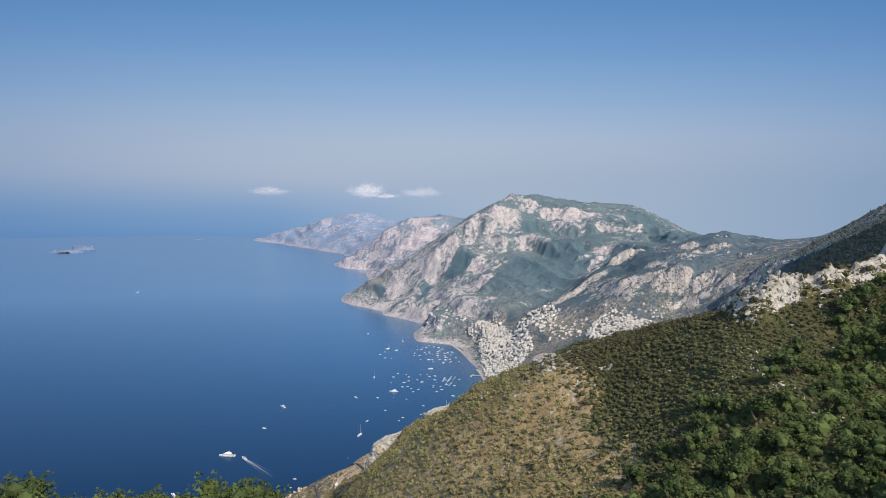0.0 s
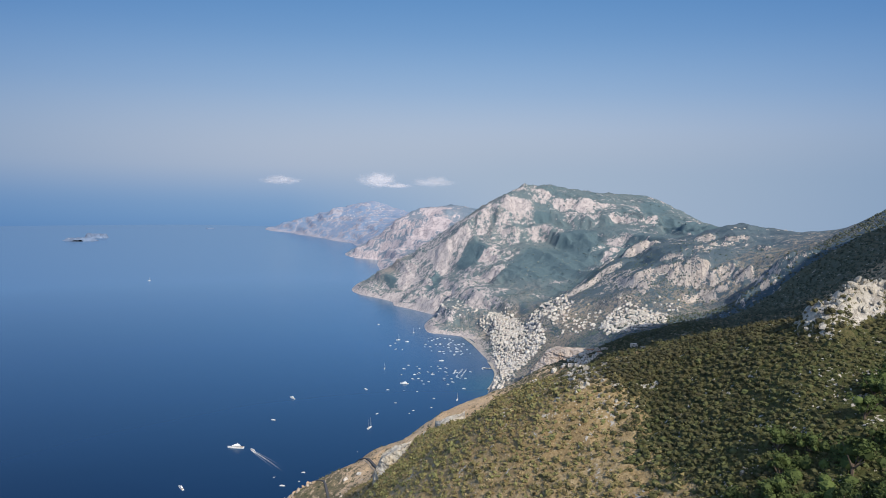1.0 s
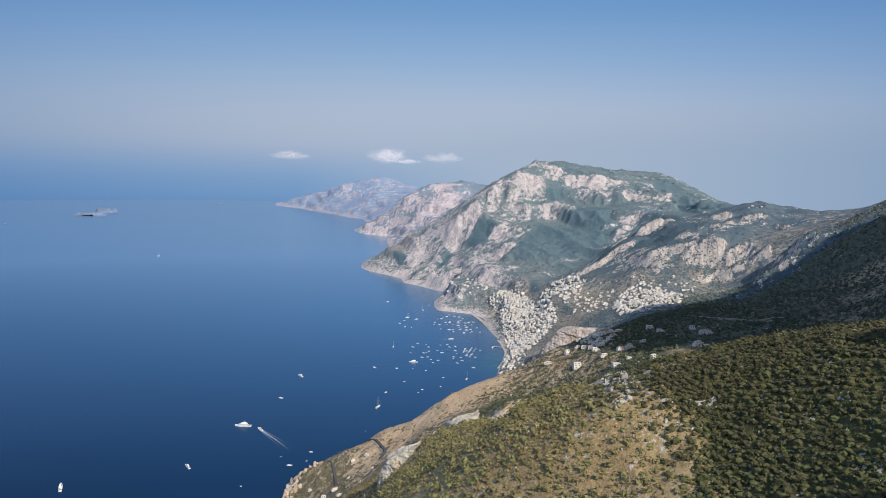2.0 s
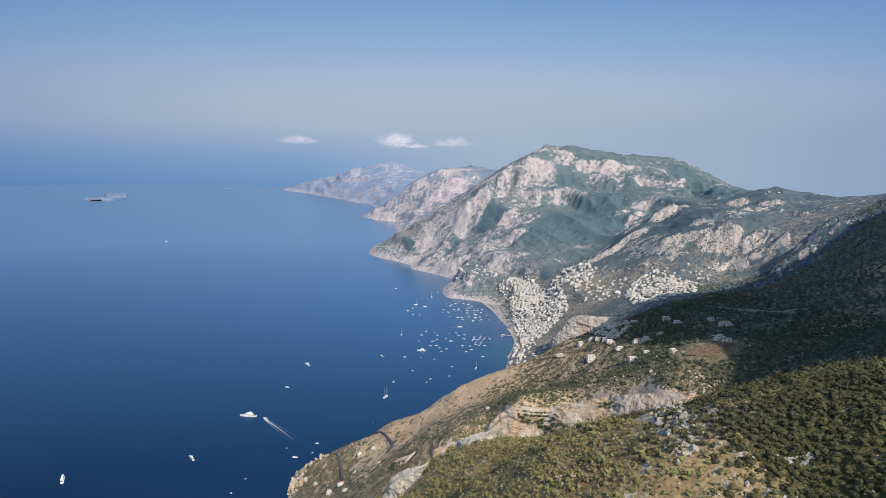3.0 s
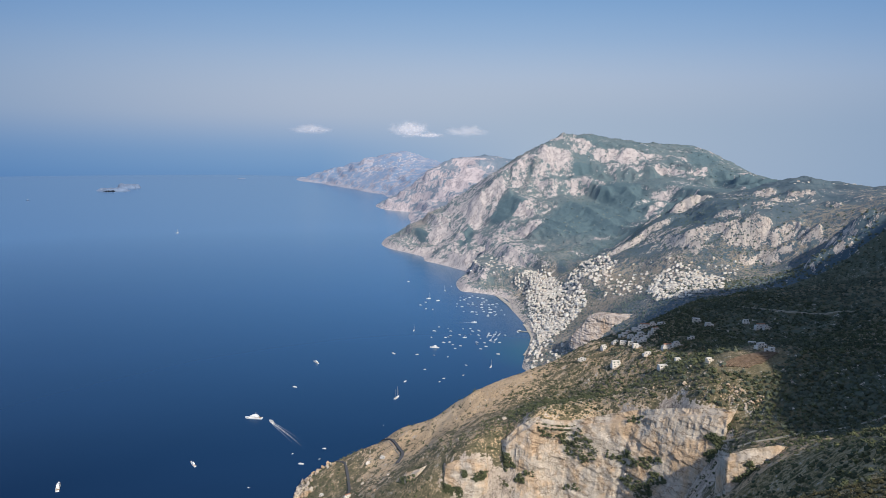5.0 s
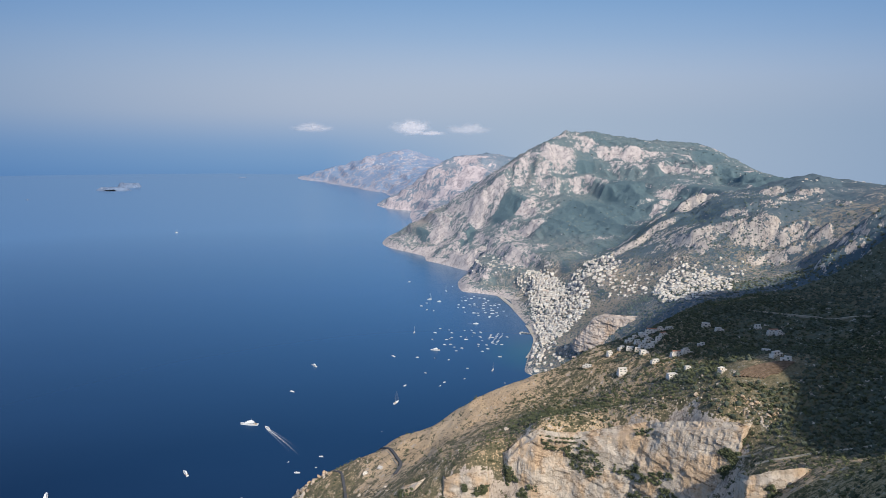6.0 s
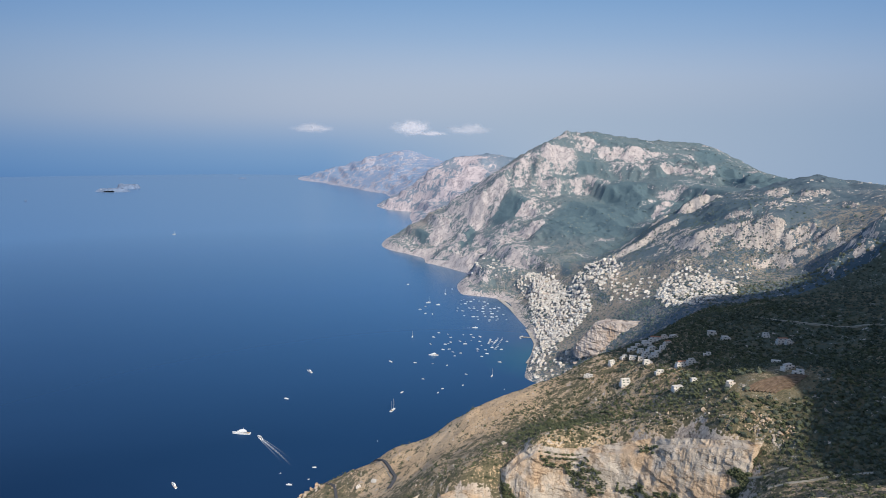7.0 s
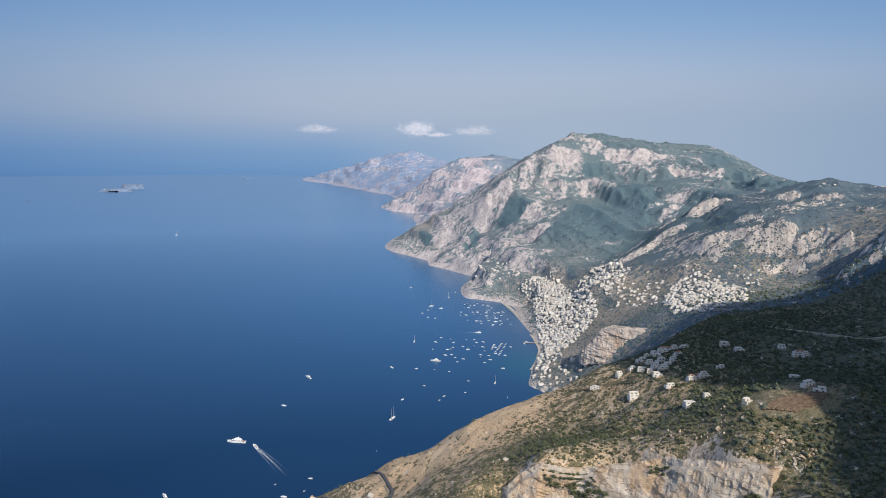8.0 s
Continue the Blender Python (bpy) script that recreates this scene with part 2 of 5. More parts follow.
def fbm(x, y, size, octaves=4, seed=1):
    """Fractal noise from -1 to 1."""
    total, amp, norm = 0.0, 1.0, 0.0
    for k in range(octaves):
        total = total + amp * (lattice(x / size + 17.3 * k, y / size - 9.1 * k, seed + k) * 2 - 1)
        norm += amp
        amp, size = amp * 0.5, size * 0.5
    return total / norm


def ridged(x, y, size, octaves=4, seed=1):
    total, amp, norm = 0.0, 1.0, 0.0
    for k in range(octaves):
        total = total + amp * (1 - np.abs(lattice(x / size + 5.7 * k, y / size + 3.3 * k, seed + k) * 2 - 1) * 2)
        norm += amp
        amp, size = amp * 0.5, size * 0.5
    return total / norm


def step(v, lo, hi):
    u = np.clip((v - lo) / (hi - lo), 0, 1)
    return u * u * (3 - 2 * u)


COAST = [(-560, 4480), (-494, 4386), (-380, 4160), (-267, 3965), (-102, 3650), (-40, 3300), (-92, 2934), (32, 2799),
         (30, 2450), (-10, 2230), (-55, 2037), (3, 1846), (57, 1711), (108, 1645), (154, 1560), (120, 1385), (174, 1356),
         (195, 1250), (203, 1128), (199, 1074), (168, 974), (160, 935), (180, 890), (165, 830), (125, 775), (60, 735),
         (0, 715), (-45, 700), (-82, 665), (-93, 635), (-88, 590), (-95, 520), (-112, 430), (-120, 340), (-140, 220), (-170, 60)]
NEAR_HILL = [(53, 112, 284), (70, 109.5, 288.5), (84, 108, 293.5), (45, 114, 278), (31, 103, 267), (44, 93, 276), (33, 110, 268), (32, 122, 269),
             (30, 140, 270), (23, 131, 268), (20, 139, 265), (13, 140, 261), (11, 200, 237.5), (15, 147, 261), (17, 160, 256.5), (10, 160, 252), (21, 180, 247), (34, 146, 268.5), (33, 162, 259.5), (0, 203, 229.5), (26, 200, 237.5), (38, 138, 273), (46, 132, 276.5), (34, 202, 238), (52, 200, 239), (52, 160, 265), (48, 178, 252.5), (62, 180, 256.5), (73, 186, 255), (-17, 236, 202), (-9, 231, 208), (58, 85, 274), (41, 62, 272),
             (27, 78, 264), (-10, 60, 262), (-40, 76, 266.6), (-60, 80, 266.6), (-22, 78, 266), (-45, 125, 222), (-12, 120, 236), (5, 170, 243),
             (-15, 215, 205), (-30, 245, 182), (28, 183, 247.5), (40, 181, 249.5), (65, 170, 262), (95, 165, 264), (80, 140, 276), (20, 230, 222)]
RAVINE = [(70, 240, 208), (63, 205, 240), (40, 265, 180), (0, 285, 155), (-60, 320, 70), (110, 250, 212), (90, 310, 150), (50, 350, 100),
          (-10, 390, 50), (120, 390, 108), (85, 420, 78), (45, 440, 60), (145, 350, 172), (153, 392, 152), (150, 290, 212),
          (171, 400, 158), (185, 430, 167), (215, 365, 186), (188, 385, 168), (-60, 450, 20)]
HEADLAND = [(157, 436, 148), (152, 428, 120), (137, 468, 134), (133, 454, 97), (104, 490, 119), (100, 472, 84), (80, 496, 120),
            (78, 478, 74), (68, 505, 106), (43, 502, 95), (42, 490, 66), (28, 510, 87), (-6, 540, 62), (-27, 560, 42), (-43, 600, 26),
            (-70, 640, 16), (-48, 660, 20), (-40, 676, 12), (-13, 655, 40), (3, 657, 48), (24, 657, 54), (44, 648, 73), (66, 639, 90), (92, 645, 98), (117, 622, 113), (155, 635, 131),
            (22, 600, 64), (73, 580, 96), (121, 560, 114), (150, 520, 137), (171, 542, 151), (179, 580, 149), (179, 469, 173), (209, 466, 182)]
# includes an unseen mountain, added right of view to throw the plateau's shade
SHADE = [(207, 655, 139), (216, 630, 153), (255, 690, 145), (303, 640, 168), (326, 710, 158), (374, 640, 178), (259, 540, 163), (301, 540, 175),
         (305, 480, 186), (250, 440, 188), (395, 600, 190), (330, 400, 225), (450, 560, 230), (478, 770, 166), (496, 818, 178),
         (548, 845, 215), (581, 850, 224), (690, 930, 252), (765, 900, 302), (735, 1000, 247), (312, 299, 456), (279, 298, 322), (398, 305, 494), (475, 335, 538), (550, 363, 578), (638, 415, 535), (671, 567, 455),
         (287, 256, 352), (272, 232, 338), (256, 302, 238), (420, 440, 280), (570, 620, 290), (690, 720, 320), (900, 400, 560), (330, 180, 330), (200, 150, 312), (345, 400, 250)]
TOWN = [(202, 907, 15), (247, 882, 55), (253, 898, 72), (282, 880, 87), (230, 960, 32), (215, 985, 24), (317, 900, 111), (318, 831, 124), (274, 1159, 50),
        (242, 1339, 30), (299, 1150, 82), (357, 1250, 97), (276, 1350, 72), (214, 1450, 60), (375, 1100, 110), (396, 1000, 121), (427, 930, 128),
        (300, 1000, 75), (250, 1060, 35), (436, 1000, 138), (501, 895, 148), (424, 1050, 146), (435, 1080, 168), (491, 980, 150), (503, 1010, 196),
        (280, 800, 105), (380, 800, 130)]
MOUNTAIN = [(502, 1150, 196), (596, 1100, 221), (650, 1157, 240), (705, 1228, 246), (716, 1078, 236), (755, 1190, 233), (790, 1130, 230), (517, 1300, 190), (665, 1400, 222), (643, 1600, 230),
            (410, 1350, 98), (541, 1400, 136), (356, 1500, 121), (432, 1700, 180), (342, 1750, 203), (202, 1750, 87), (105, 1800, 35), (179, 1550, 49),
            (34, 1950, 59), (141, 1900, 126), (220, 1800, 172), (292, 1800, 226), (347, 1820, 272), (412, 1850, 306), (446, 1879, 314), (502, 1900, 319), (584, 1916, 309), (638, 1900, 300),
            (764, 1962, 296), (809, 2000, 290), (931, 2000, 252), (950, 1780, 206), (1019, 1900, 190), (500, 2200, 170), (250, 2200, 90), (900, 2300, 180)]
FAR_COAST = [(394, 2900, 230), (341, 2915, 234), (265, 2900, 224), (185, 2895, 200), (125, 2890, 172), (60, 2895, 105), (0, 2910, 50), (24, 4300, 218), (-241, 4300, 161), (-480, 4560, 78), (-150, 4050, 90),
             (150, 3600, 120), (300, 4300, 120), (500, 3300, 50), (700, 4300, 10), (900, 3000, 10), (-30, 3900, 110), (60, 3200, 70), (1500, 2600, 10), (1100, 2400, 60), (1000, 3600, 10),
             (1100, 1350, 150), (1500, 1500, 60), (1500, 4400, 0), (1200, 950, 330), (1400, 300, 500), (1350, 2250, -30), (1800, 2000, -40), (1900, 2700, -40), (1350, 2900, -40), (2000, 1300, 0)]


def seaward(points, metres, depth):
    """Points off the coast, on its sea side."""
    out = []
    for k, p in enumerate(points):
        a, b = Vector(points[max(0, k - 1)]), Vector(points[min(len(points) - 1, k + 1)])
        d = (b - a).normalized()
        out.append((p[0] + d.y * metres, p[1] - d.x * metres, depth))
    return out


LIE = np.array([(x, y, 0.0) for x, y in COAST] + seaward(COAST, 45, -22.0) + seaward(COAST[::2], 200, -60.0)
               + NEAR_HILL + RAVINE + HEADLAND + SHADE + TOWN + MOUNTAIN + FAR_COAST, float)
SOFT = 8.0


def spread(px, py):
    return np.sqrt((px[:, None] - LIE[None, :, 0]) ** 2 + (py[:, None] - LIE[None, :, 1]) ** 2 + SOFT**2) / 100


def lie_weights():
    k = len(LIE)
    a = np.zeros((k + 3, k + 3))
    a[:k, :k] = spread(LIE[:, 0], LIE[:, 1]) - np.eye(k) * 0.02
    a[:k, k], a[:k, k + 1], a[:k, k + 2] = 1, LIE[:, 0] / 100, LIE[:, 1] / 100
    a[k:, :k] = a[:k, k:].T
    return np.linalg.solve(a, np.r_[TARGET, 0, 0, 0])


TARGET = LIE[:, 2].copy()
WEIGHTS = lie_weights()


def smooth_height(x, y):
    out = np.empty(len(x))
    for s in range(0, len(x), 40000):
        px, py = x[s : s + 40000], y[s : s + 40000]
        k = len(LIE)
        out[s : s + 40000] = spread(px, py) @ WEIGHTS[:k] + WEIGHTS[k] + WEIGHTS[k + 1] * px / 100 + WEIGHTS[k + 2] * py / 100
    return out


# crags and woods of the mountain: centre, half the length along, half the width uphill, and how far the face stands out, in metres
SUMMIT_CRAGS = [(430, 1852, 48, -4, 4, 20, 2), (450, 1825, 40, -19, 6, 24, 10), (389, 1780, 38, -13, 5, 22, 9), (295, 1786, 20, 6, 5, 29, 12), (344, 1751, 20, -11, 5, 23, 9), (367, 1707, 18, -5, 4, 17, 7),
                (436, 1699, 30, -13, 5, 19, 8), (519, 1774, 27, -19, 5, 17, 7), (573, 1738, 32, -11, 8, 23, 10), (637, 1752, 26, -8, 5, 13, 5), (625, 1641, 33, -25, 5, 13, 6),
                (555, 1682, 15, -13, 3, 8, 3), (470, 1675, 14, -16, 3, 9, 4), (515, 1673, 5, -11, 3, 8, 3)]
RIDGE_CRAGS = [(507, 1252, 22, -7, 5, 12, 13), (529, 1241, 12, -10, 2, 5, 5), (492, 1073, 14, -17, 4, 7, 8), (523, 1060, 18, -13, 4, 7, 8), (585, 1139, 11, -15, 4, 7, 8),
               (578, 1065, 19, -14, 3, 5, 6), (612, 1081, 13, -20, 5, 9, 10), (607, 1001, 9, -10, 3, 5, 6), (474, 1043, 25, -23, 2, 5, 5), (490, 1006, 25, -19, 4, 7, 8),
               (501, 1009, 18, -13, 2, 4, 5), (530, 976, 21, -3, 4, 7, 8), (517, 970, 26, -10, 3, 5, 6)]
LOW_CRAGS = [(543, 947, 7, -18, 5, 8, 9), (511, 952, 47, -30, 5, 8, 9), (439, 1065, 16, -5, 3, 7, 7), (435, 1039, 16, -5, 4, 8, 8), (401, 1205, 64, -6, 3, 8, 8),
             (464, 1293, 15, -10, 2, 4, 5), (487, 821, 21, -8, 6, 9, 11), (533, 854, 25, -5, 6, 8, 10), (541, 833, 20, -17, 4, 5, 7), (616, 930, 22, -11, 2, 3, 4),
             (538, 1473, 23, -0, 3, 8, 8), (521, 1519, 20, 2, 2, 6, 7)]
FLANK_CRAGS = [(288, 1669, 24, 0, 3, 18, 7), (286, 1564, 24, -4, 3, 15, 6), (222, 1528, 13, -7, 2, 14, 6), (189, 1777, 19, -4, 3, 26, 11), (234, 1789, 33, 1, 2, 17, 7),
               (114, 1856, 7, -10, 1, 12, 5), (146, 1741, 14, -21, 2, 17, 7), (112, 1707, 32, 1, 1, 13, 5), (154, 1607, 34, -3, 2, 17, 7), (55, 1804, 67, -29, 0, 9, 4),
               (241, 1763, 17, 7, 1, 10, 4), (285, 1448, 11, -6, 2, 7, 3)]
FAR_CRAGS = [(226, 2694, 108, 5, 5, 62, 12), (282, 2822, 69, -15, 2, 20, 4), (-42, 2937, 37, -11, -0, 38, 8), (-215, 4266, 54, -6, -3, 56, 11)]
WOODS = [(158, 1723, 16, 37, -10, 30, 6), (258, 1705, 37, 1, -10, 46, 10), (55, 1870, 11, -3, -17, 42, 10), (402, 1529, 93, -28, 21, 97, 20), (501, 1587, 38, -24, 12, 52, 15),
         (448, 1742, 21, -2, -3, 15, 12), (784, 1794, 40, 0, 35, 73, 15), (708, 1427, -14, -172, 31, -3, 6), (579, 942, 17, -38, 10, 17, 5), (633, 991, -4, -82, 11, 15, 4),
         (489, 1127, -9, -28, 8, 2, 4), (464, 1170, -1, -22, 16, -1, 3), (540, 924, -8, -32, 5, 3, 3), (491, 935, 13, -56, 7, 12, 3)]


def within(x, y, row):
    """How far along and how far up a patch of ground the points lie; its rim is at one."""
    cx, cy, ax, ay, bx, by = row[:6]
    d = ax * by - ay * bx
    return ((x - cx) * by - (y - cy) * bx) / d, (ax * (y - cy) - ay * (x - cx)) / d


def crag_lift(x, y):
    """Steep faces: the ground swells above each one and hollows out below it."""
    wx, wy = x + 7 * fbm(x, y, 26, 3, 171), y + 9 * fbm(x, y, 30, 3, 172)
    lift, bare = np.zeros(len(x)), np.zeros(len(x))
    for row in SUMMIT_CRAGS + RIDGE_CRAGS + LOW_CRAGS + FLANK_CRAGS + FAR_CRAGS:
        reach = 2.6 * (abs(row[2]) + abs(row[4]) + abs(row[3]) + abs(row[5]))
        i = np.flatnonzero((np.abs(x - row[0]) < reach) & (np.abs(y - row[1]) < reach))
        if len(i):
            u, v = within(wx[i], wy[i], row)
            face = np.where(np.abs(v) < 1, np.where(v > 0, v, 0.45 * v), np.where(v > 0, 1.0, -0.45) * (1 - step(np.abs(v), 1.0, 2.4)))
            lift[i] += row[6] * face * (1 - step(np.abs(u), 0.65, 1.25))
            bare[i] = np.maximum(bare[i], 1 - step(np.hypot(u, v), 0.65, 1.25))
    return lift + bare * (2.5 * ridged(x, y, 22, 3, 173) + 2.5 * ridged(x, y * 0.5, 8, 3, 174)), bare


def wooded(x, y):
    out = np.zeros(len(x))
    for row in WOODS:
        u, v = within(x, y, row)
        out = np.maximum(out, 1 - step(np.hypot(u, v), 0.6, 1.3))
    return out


def height(x, y):
    """The ground's height, with gullies, crags and ledges."""
    x, y = np.atleast_1d(np.asarray(x, float)), np.atleast_1d(np.asarray(y, float))
    z = smooth_height(x, y)
    shore = step(z, 1, 18)
    near = 1 - step(y, 230, 330)
    far = step(y, 950, 1350)
    mid = (1 - near) * (1 - far)
    town = np.exp(-(((x - 290) / 130) ** 2 + ((y - 1090) / 230) ** 2) * 1.2)
    z = z + shore * near * (1.3 * fbm(x, y, 14, 4, 3) + 0.5 * ridged(x, y, 5, 3, 8))
    z = z + shore * mid * (2.4 * ridged(x, y, 60, 5, 21) + 1.5 * fbm(x, y, 14, 3, 25)) * (1 - 0.8 * town)
    crest = np.abs(y - (121 - 0.14 * x + 2.5 * fbm(x, y, 12, 2, 14)))
    crag = np.exp(-((crest / 3.4) ** 2)) * step(x, 50, 54) * step(130 - x, 0, 20)
    z = z + crag * (2.8 + 2.8 * ridged(x, y, 8, 4, 12) + 1.2 * ridged(x, y, 3, 2, 15))
    gully = 16.0 * ridged(x + 30 * fbm(x, y, 200, 2, 5), y, 190, 5, 41) + 19 * ridged(x + 0.3 * y, y * 0.32, 84, 4, 44) + 8 * ridged(x + 0.2 * y, y * 0.7, 34, 4, 47)
    # far gullies are flattened: the haze's low contrast is put into the shape
    z = z + shore * far * gully * (1 - 0.85 * town) * (0.55 - 0.25 * step(y, 2300, 2800))
    z = z - 260 * step(x, 470, 760) * step(y, 2330, 2650)
    # limestone ledges: steep bands between gentler slopes
    for lo, hi, rise, seed in ((900.0, 1250.0, 42.0, 61),):
        part_of = shore * step(y, lo, hi) * (1 if lo > 800 else 1 - step(y, 800, 950))
        warp = 26 * fbm(x, y, 240, 3, seed) if lo > 800 else 9 * fbm(x, y, 80, 3, seed)
        u = (z + warp) / rise
        f = u - np.floor(u)
        ledge = (np.floor(u) + 0.34 * f + 0.66 * step(f, 0.48, 0.92)) * rise - warp
        keep = part_of * step(fbm(x, y, rise * 5, 3, seed + 4), -0.25, 0.25) * (1 - 0.8 * town)
        z = z + (ledge - z) * keep
    high = np.flatnonzero(y > 780)
    if len(high):
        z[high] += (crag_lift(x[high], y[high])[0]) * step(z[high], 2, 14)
    return z


# the crests and coast keep their heights under the crags
for _ in range(7):
    TARGET += np.clip(LIE[:, 2] - height(LIE[:, 0], LIE[:, 1]), -15, 15) * 0.8
    WEIGHTS = lie_weights()


def grid_columns():
    fine = np.linspace(radians(-10), radians(41), 700)
    return np.r_[np.linspace(radians(-62), radians(-36.4), 20), np.linspace(radians(-36), radians(-10.2), 130), fine, np.linspace(radians(41.5), radians(68), 34)]


def grid_rows():
    """Closer together on the slopes that face the bay."""
    return np.r_[np.geomspace(95, 560, 230), np.geomspace(563, 1000, 170), np.linspace(1003, 2060, 400), np.geomspace(2066, 5020, 170)]


FAN_X, FAN_Y = 0.0, -60.0


def build_land():
    cols = grid_columns()
    rows = grid_rows()
    gx = FAN_X + np.tan(cols)[None, :] * rows[:, None]
    gy = FAN_Y + np.repeat(rows[:, None], len(cols), 1)
    h = height(gx.ravel(), gy.ravel()).reshape(gx.shape)
    dzr = np.gradient(h, axis=0) / np.gradient(gy, axis=0)
    dzc = np.gradient(h, axis=1) / np.gradient(gx, axis=1)
    slope = np.hypot(dzc, dzr - dzc * (gx - FAN_X) / (gy - FAN_Y))
    x, y = gx.ravel(), gy.ravel()
    s, hh = slope.ravel(), h.ravel()
    town = np.exp(-(((x - 290) / 120) ** 2 + ((y - 1090) / 220) ** 2))
    far = step(y, 850, 1200)
    rock = step(s, 1.0 - 0.40 * far, 1.9 - 0.70 * far) + 0.5 * (1 - step(hh, 2, 9))
    seams = ridged(x + 40 * fbm(x, y, 120, 2, 83), hh * 3.0 + 0.25 * y, 120, 4, 81)
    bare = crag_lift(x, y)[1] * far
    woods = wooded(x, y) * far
    ridge = step(x, 400, 470) * (1 - step(y, 1350, 1600))
    flank = (1 - step(x, 230, 420)) * step(y, 1300, 1450)
    def spot(cx, cy, rx, ry):
        return np.exp(-(((x - cx) / rx) ** 2 + ((y - cy) / ry) ** 2))

    speckle = 0.9 * fbm(x + 0.6 * y, y, 40, 4, 131) + 0.30 * seams
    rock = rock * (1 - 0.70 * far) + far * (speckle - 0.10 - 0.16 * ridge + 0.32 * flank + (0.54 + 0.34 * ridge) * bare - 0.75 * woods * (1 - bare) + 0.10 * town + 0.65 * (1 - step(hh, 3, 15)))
    rock = rock - 0.8 * spot(61, 1989, 45, 70) * (1 - bare)
    near = 1 - step(y, 230, 300)
    rock = rock * (1 - near * 0.85) + near * 0.22 * step(fbm(x, y, 22, 3, 84), 0.15, 0.55)
    crest = np.abs(y - (121 - 0.14 * x + 2.5 * fbm(x, y, 12, 2, 14)))
    crag = np.exp(-((crest / 3.6) ** 2)) * step(x, 50, 54) * step(130 - x, 0, 20) + 0.8 * np.exp(-(((x - 29) / 4) ** 2 + ((y - 141) / 11) ** 2))
    rock = rock + 1.1 * crag * near
    dry_near = step(26 - x + 9 * fbm(x, y, 24, 4, 88) + 0.10 * (y - 135), -4, 3) * near
    spur = step(y - 560 + 0.3 * (60 - x), 0, 60) * step(150 - x, 0, 60) * step(760 - y, 0, 40) * step(x, -45, -12)
    dry = 0.36 + 0.40 * fbm(x, y, 120, 4, 91) + 0.60 * dry_near + 0.55 * spur + 0.30 * town
    wood = 0.1 + 0.35 * fbm(x, y, 150, 4, 95) - 0.5 * dry_near - 0.5 * spur + 0.35 * near * (1 - dry_near)
    wood = wood + 0.75 * np.exp(-(((x - 108) / 42) ** 2 + ((y - 540) / 36) ** 2)) + 0.4 * np.exp(-(((x - 168) / 30) ** 2 + ((y - 480) / 40) ** 2))
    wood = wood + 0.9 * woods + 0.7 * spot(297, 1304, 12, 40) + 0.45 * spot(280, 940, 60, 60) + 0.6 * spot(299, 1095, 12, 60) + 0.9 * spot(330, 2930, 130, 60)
    wood = wood + 0.30 * far * fbm(x, y, 70, 3, 133) + 0.35 * spot(270, 560, 90, 90) * step(x, 165, 200) + 0.9 * spot(222, 405, 42, 40) + 0.9 * spot(530, 770, 130, 110)
    wood = wood + 0.36 * far * step(x, 330, 420) - 0.5 * near * step(y, 134, 144)
    # paler, drier ground past the crest also stands in for sunlight
    dry = dry + 0.35 * near * step(y, 134, 144)
    dry = dry - 0.22 * far * step(x, 330, 420) - 0.2 * far * ridge
    dry = dry + 0.8 * spot(61, 1989, 45, 70) - 0.25 * spot(380, 1540, 90, 160)
    nr, nc = gx.shape
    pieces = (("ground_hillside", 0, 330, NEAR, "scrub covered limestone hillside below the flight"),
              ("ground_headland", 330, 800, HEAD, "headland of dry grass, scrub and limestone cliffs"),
              ("ground_town", 800, 1330, HAZED_TOWN_SLOPE, "slopes round the town, green scrub, terraces and pale crags"),
              ("ground_mountain", 1330, 2330, HAZED_PEAK, "limestone mountain above the bay, hazy scrub and pale cliffs"),
              ("ground_middle_coast", 2330, 3330, HAZED_MIDDLE, "hazy pink and grey limestone hills beyond the mountain"),
              ("ground_far_coast", 3330, 9000, HAZED_DISTANT, "far hazy blue coast hills"))
    for name, lo, hi, mat, label in pieces:
        i0 = int(np.searchsorted(gy[:, 0], lo))
        i1 = min(nr - 1, int(np.searchsorted(gy[:, 0], hi)))
        idx = np.arange(i0 * nc, (i1 + 1) * nc).reshape(-1, nc)
        quads = np.stack([idx[:-1, :-1], idx[:-1, 1:], idx[1:, 1:], idx[1:, :-1]], -1).reshape(-1, 4)
        quads = quads[(hh[quads] > -8).any(1)]
        used, inv = np.unique(quads, return_inverse=True)
        co = np.stack([x, y, hh], 1)[used]
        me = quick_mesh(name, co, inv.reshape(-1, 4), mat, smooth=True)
        for key, values in (("rock", rock), ("dry", dry), ("wood", wood)):
            me.attributes.new(key, "FLOAT", "POINT").data.foreach_set("value", values[used].astype(np.float32))
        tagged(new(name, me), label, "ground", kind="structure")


def quick_mesh(name, co, faces, mat, smooth=False):
    """A mesh from arrays of corners and of faces with the same number of corners each."""
    me = bpy.data.meshes.new(name)
    k = faces.shape[1]
    me.vertices.add(len(co))
    me.vertices.foreach_set("co", np.asarray(co, np.float32).ravel())
    me.loops.add(faces.size)
    me.loops.foreach_set("vertex_index", faces.astype(np.int32).ravel())
    me.polygons.add(len(faces))
    me.polygons.foreach_set("loop_start", np.arange(0, faces.size, k, dtype=np.int32))
    me.polygons.foreach_set("use_smooth", np.full(len(faces), smooth))
    me.update(calc_edges=True)
    me.validate()
    me.materials.append(mat)
    return me


build_land()


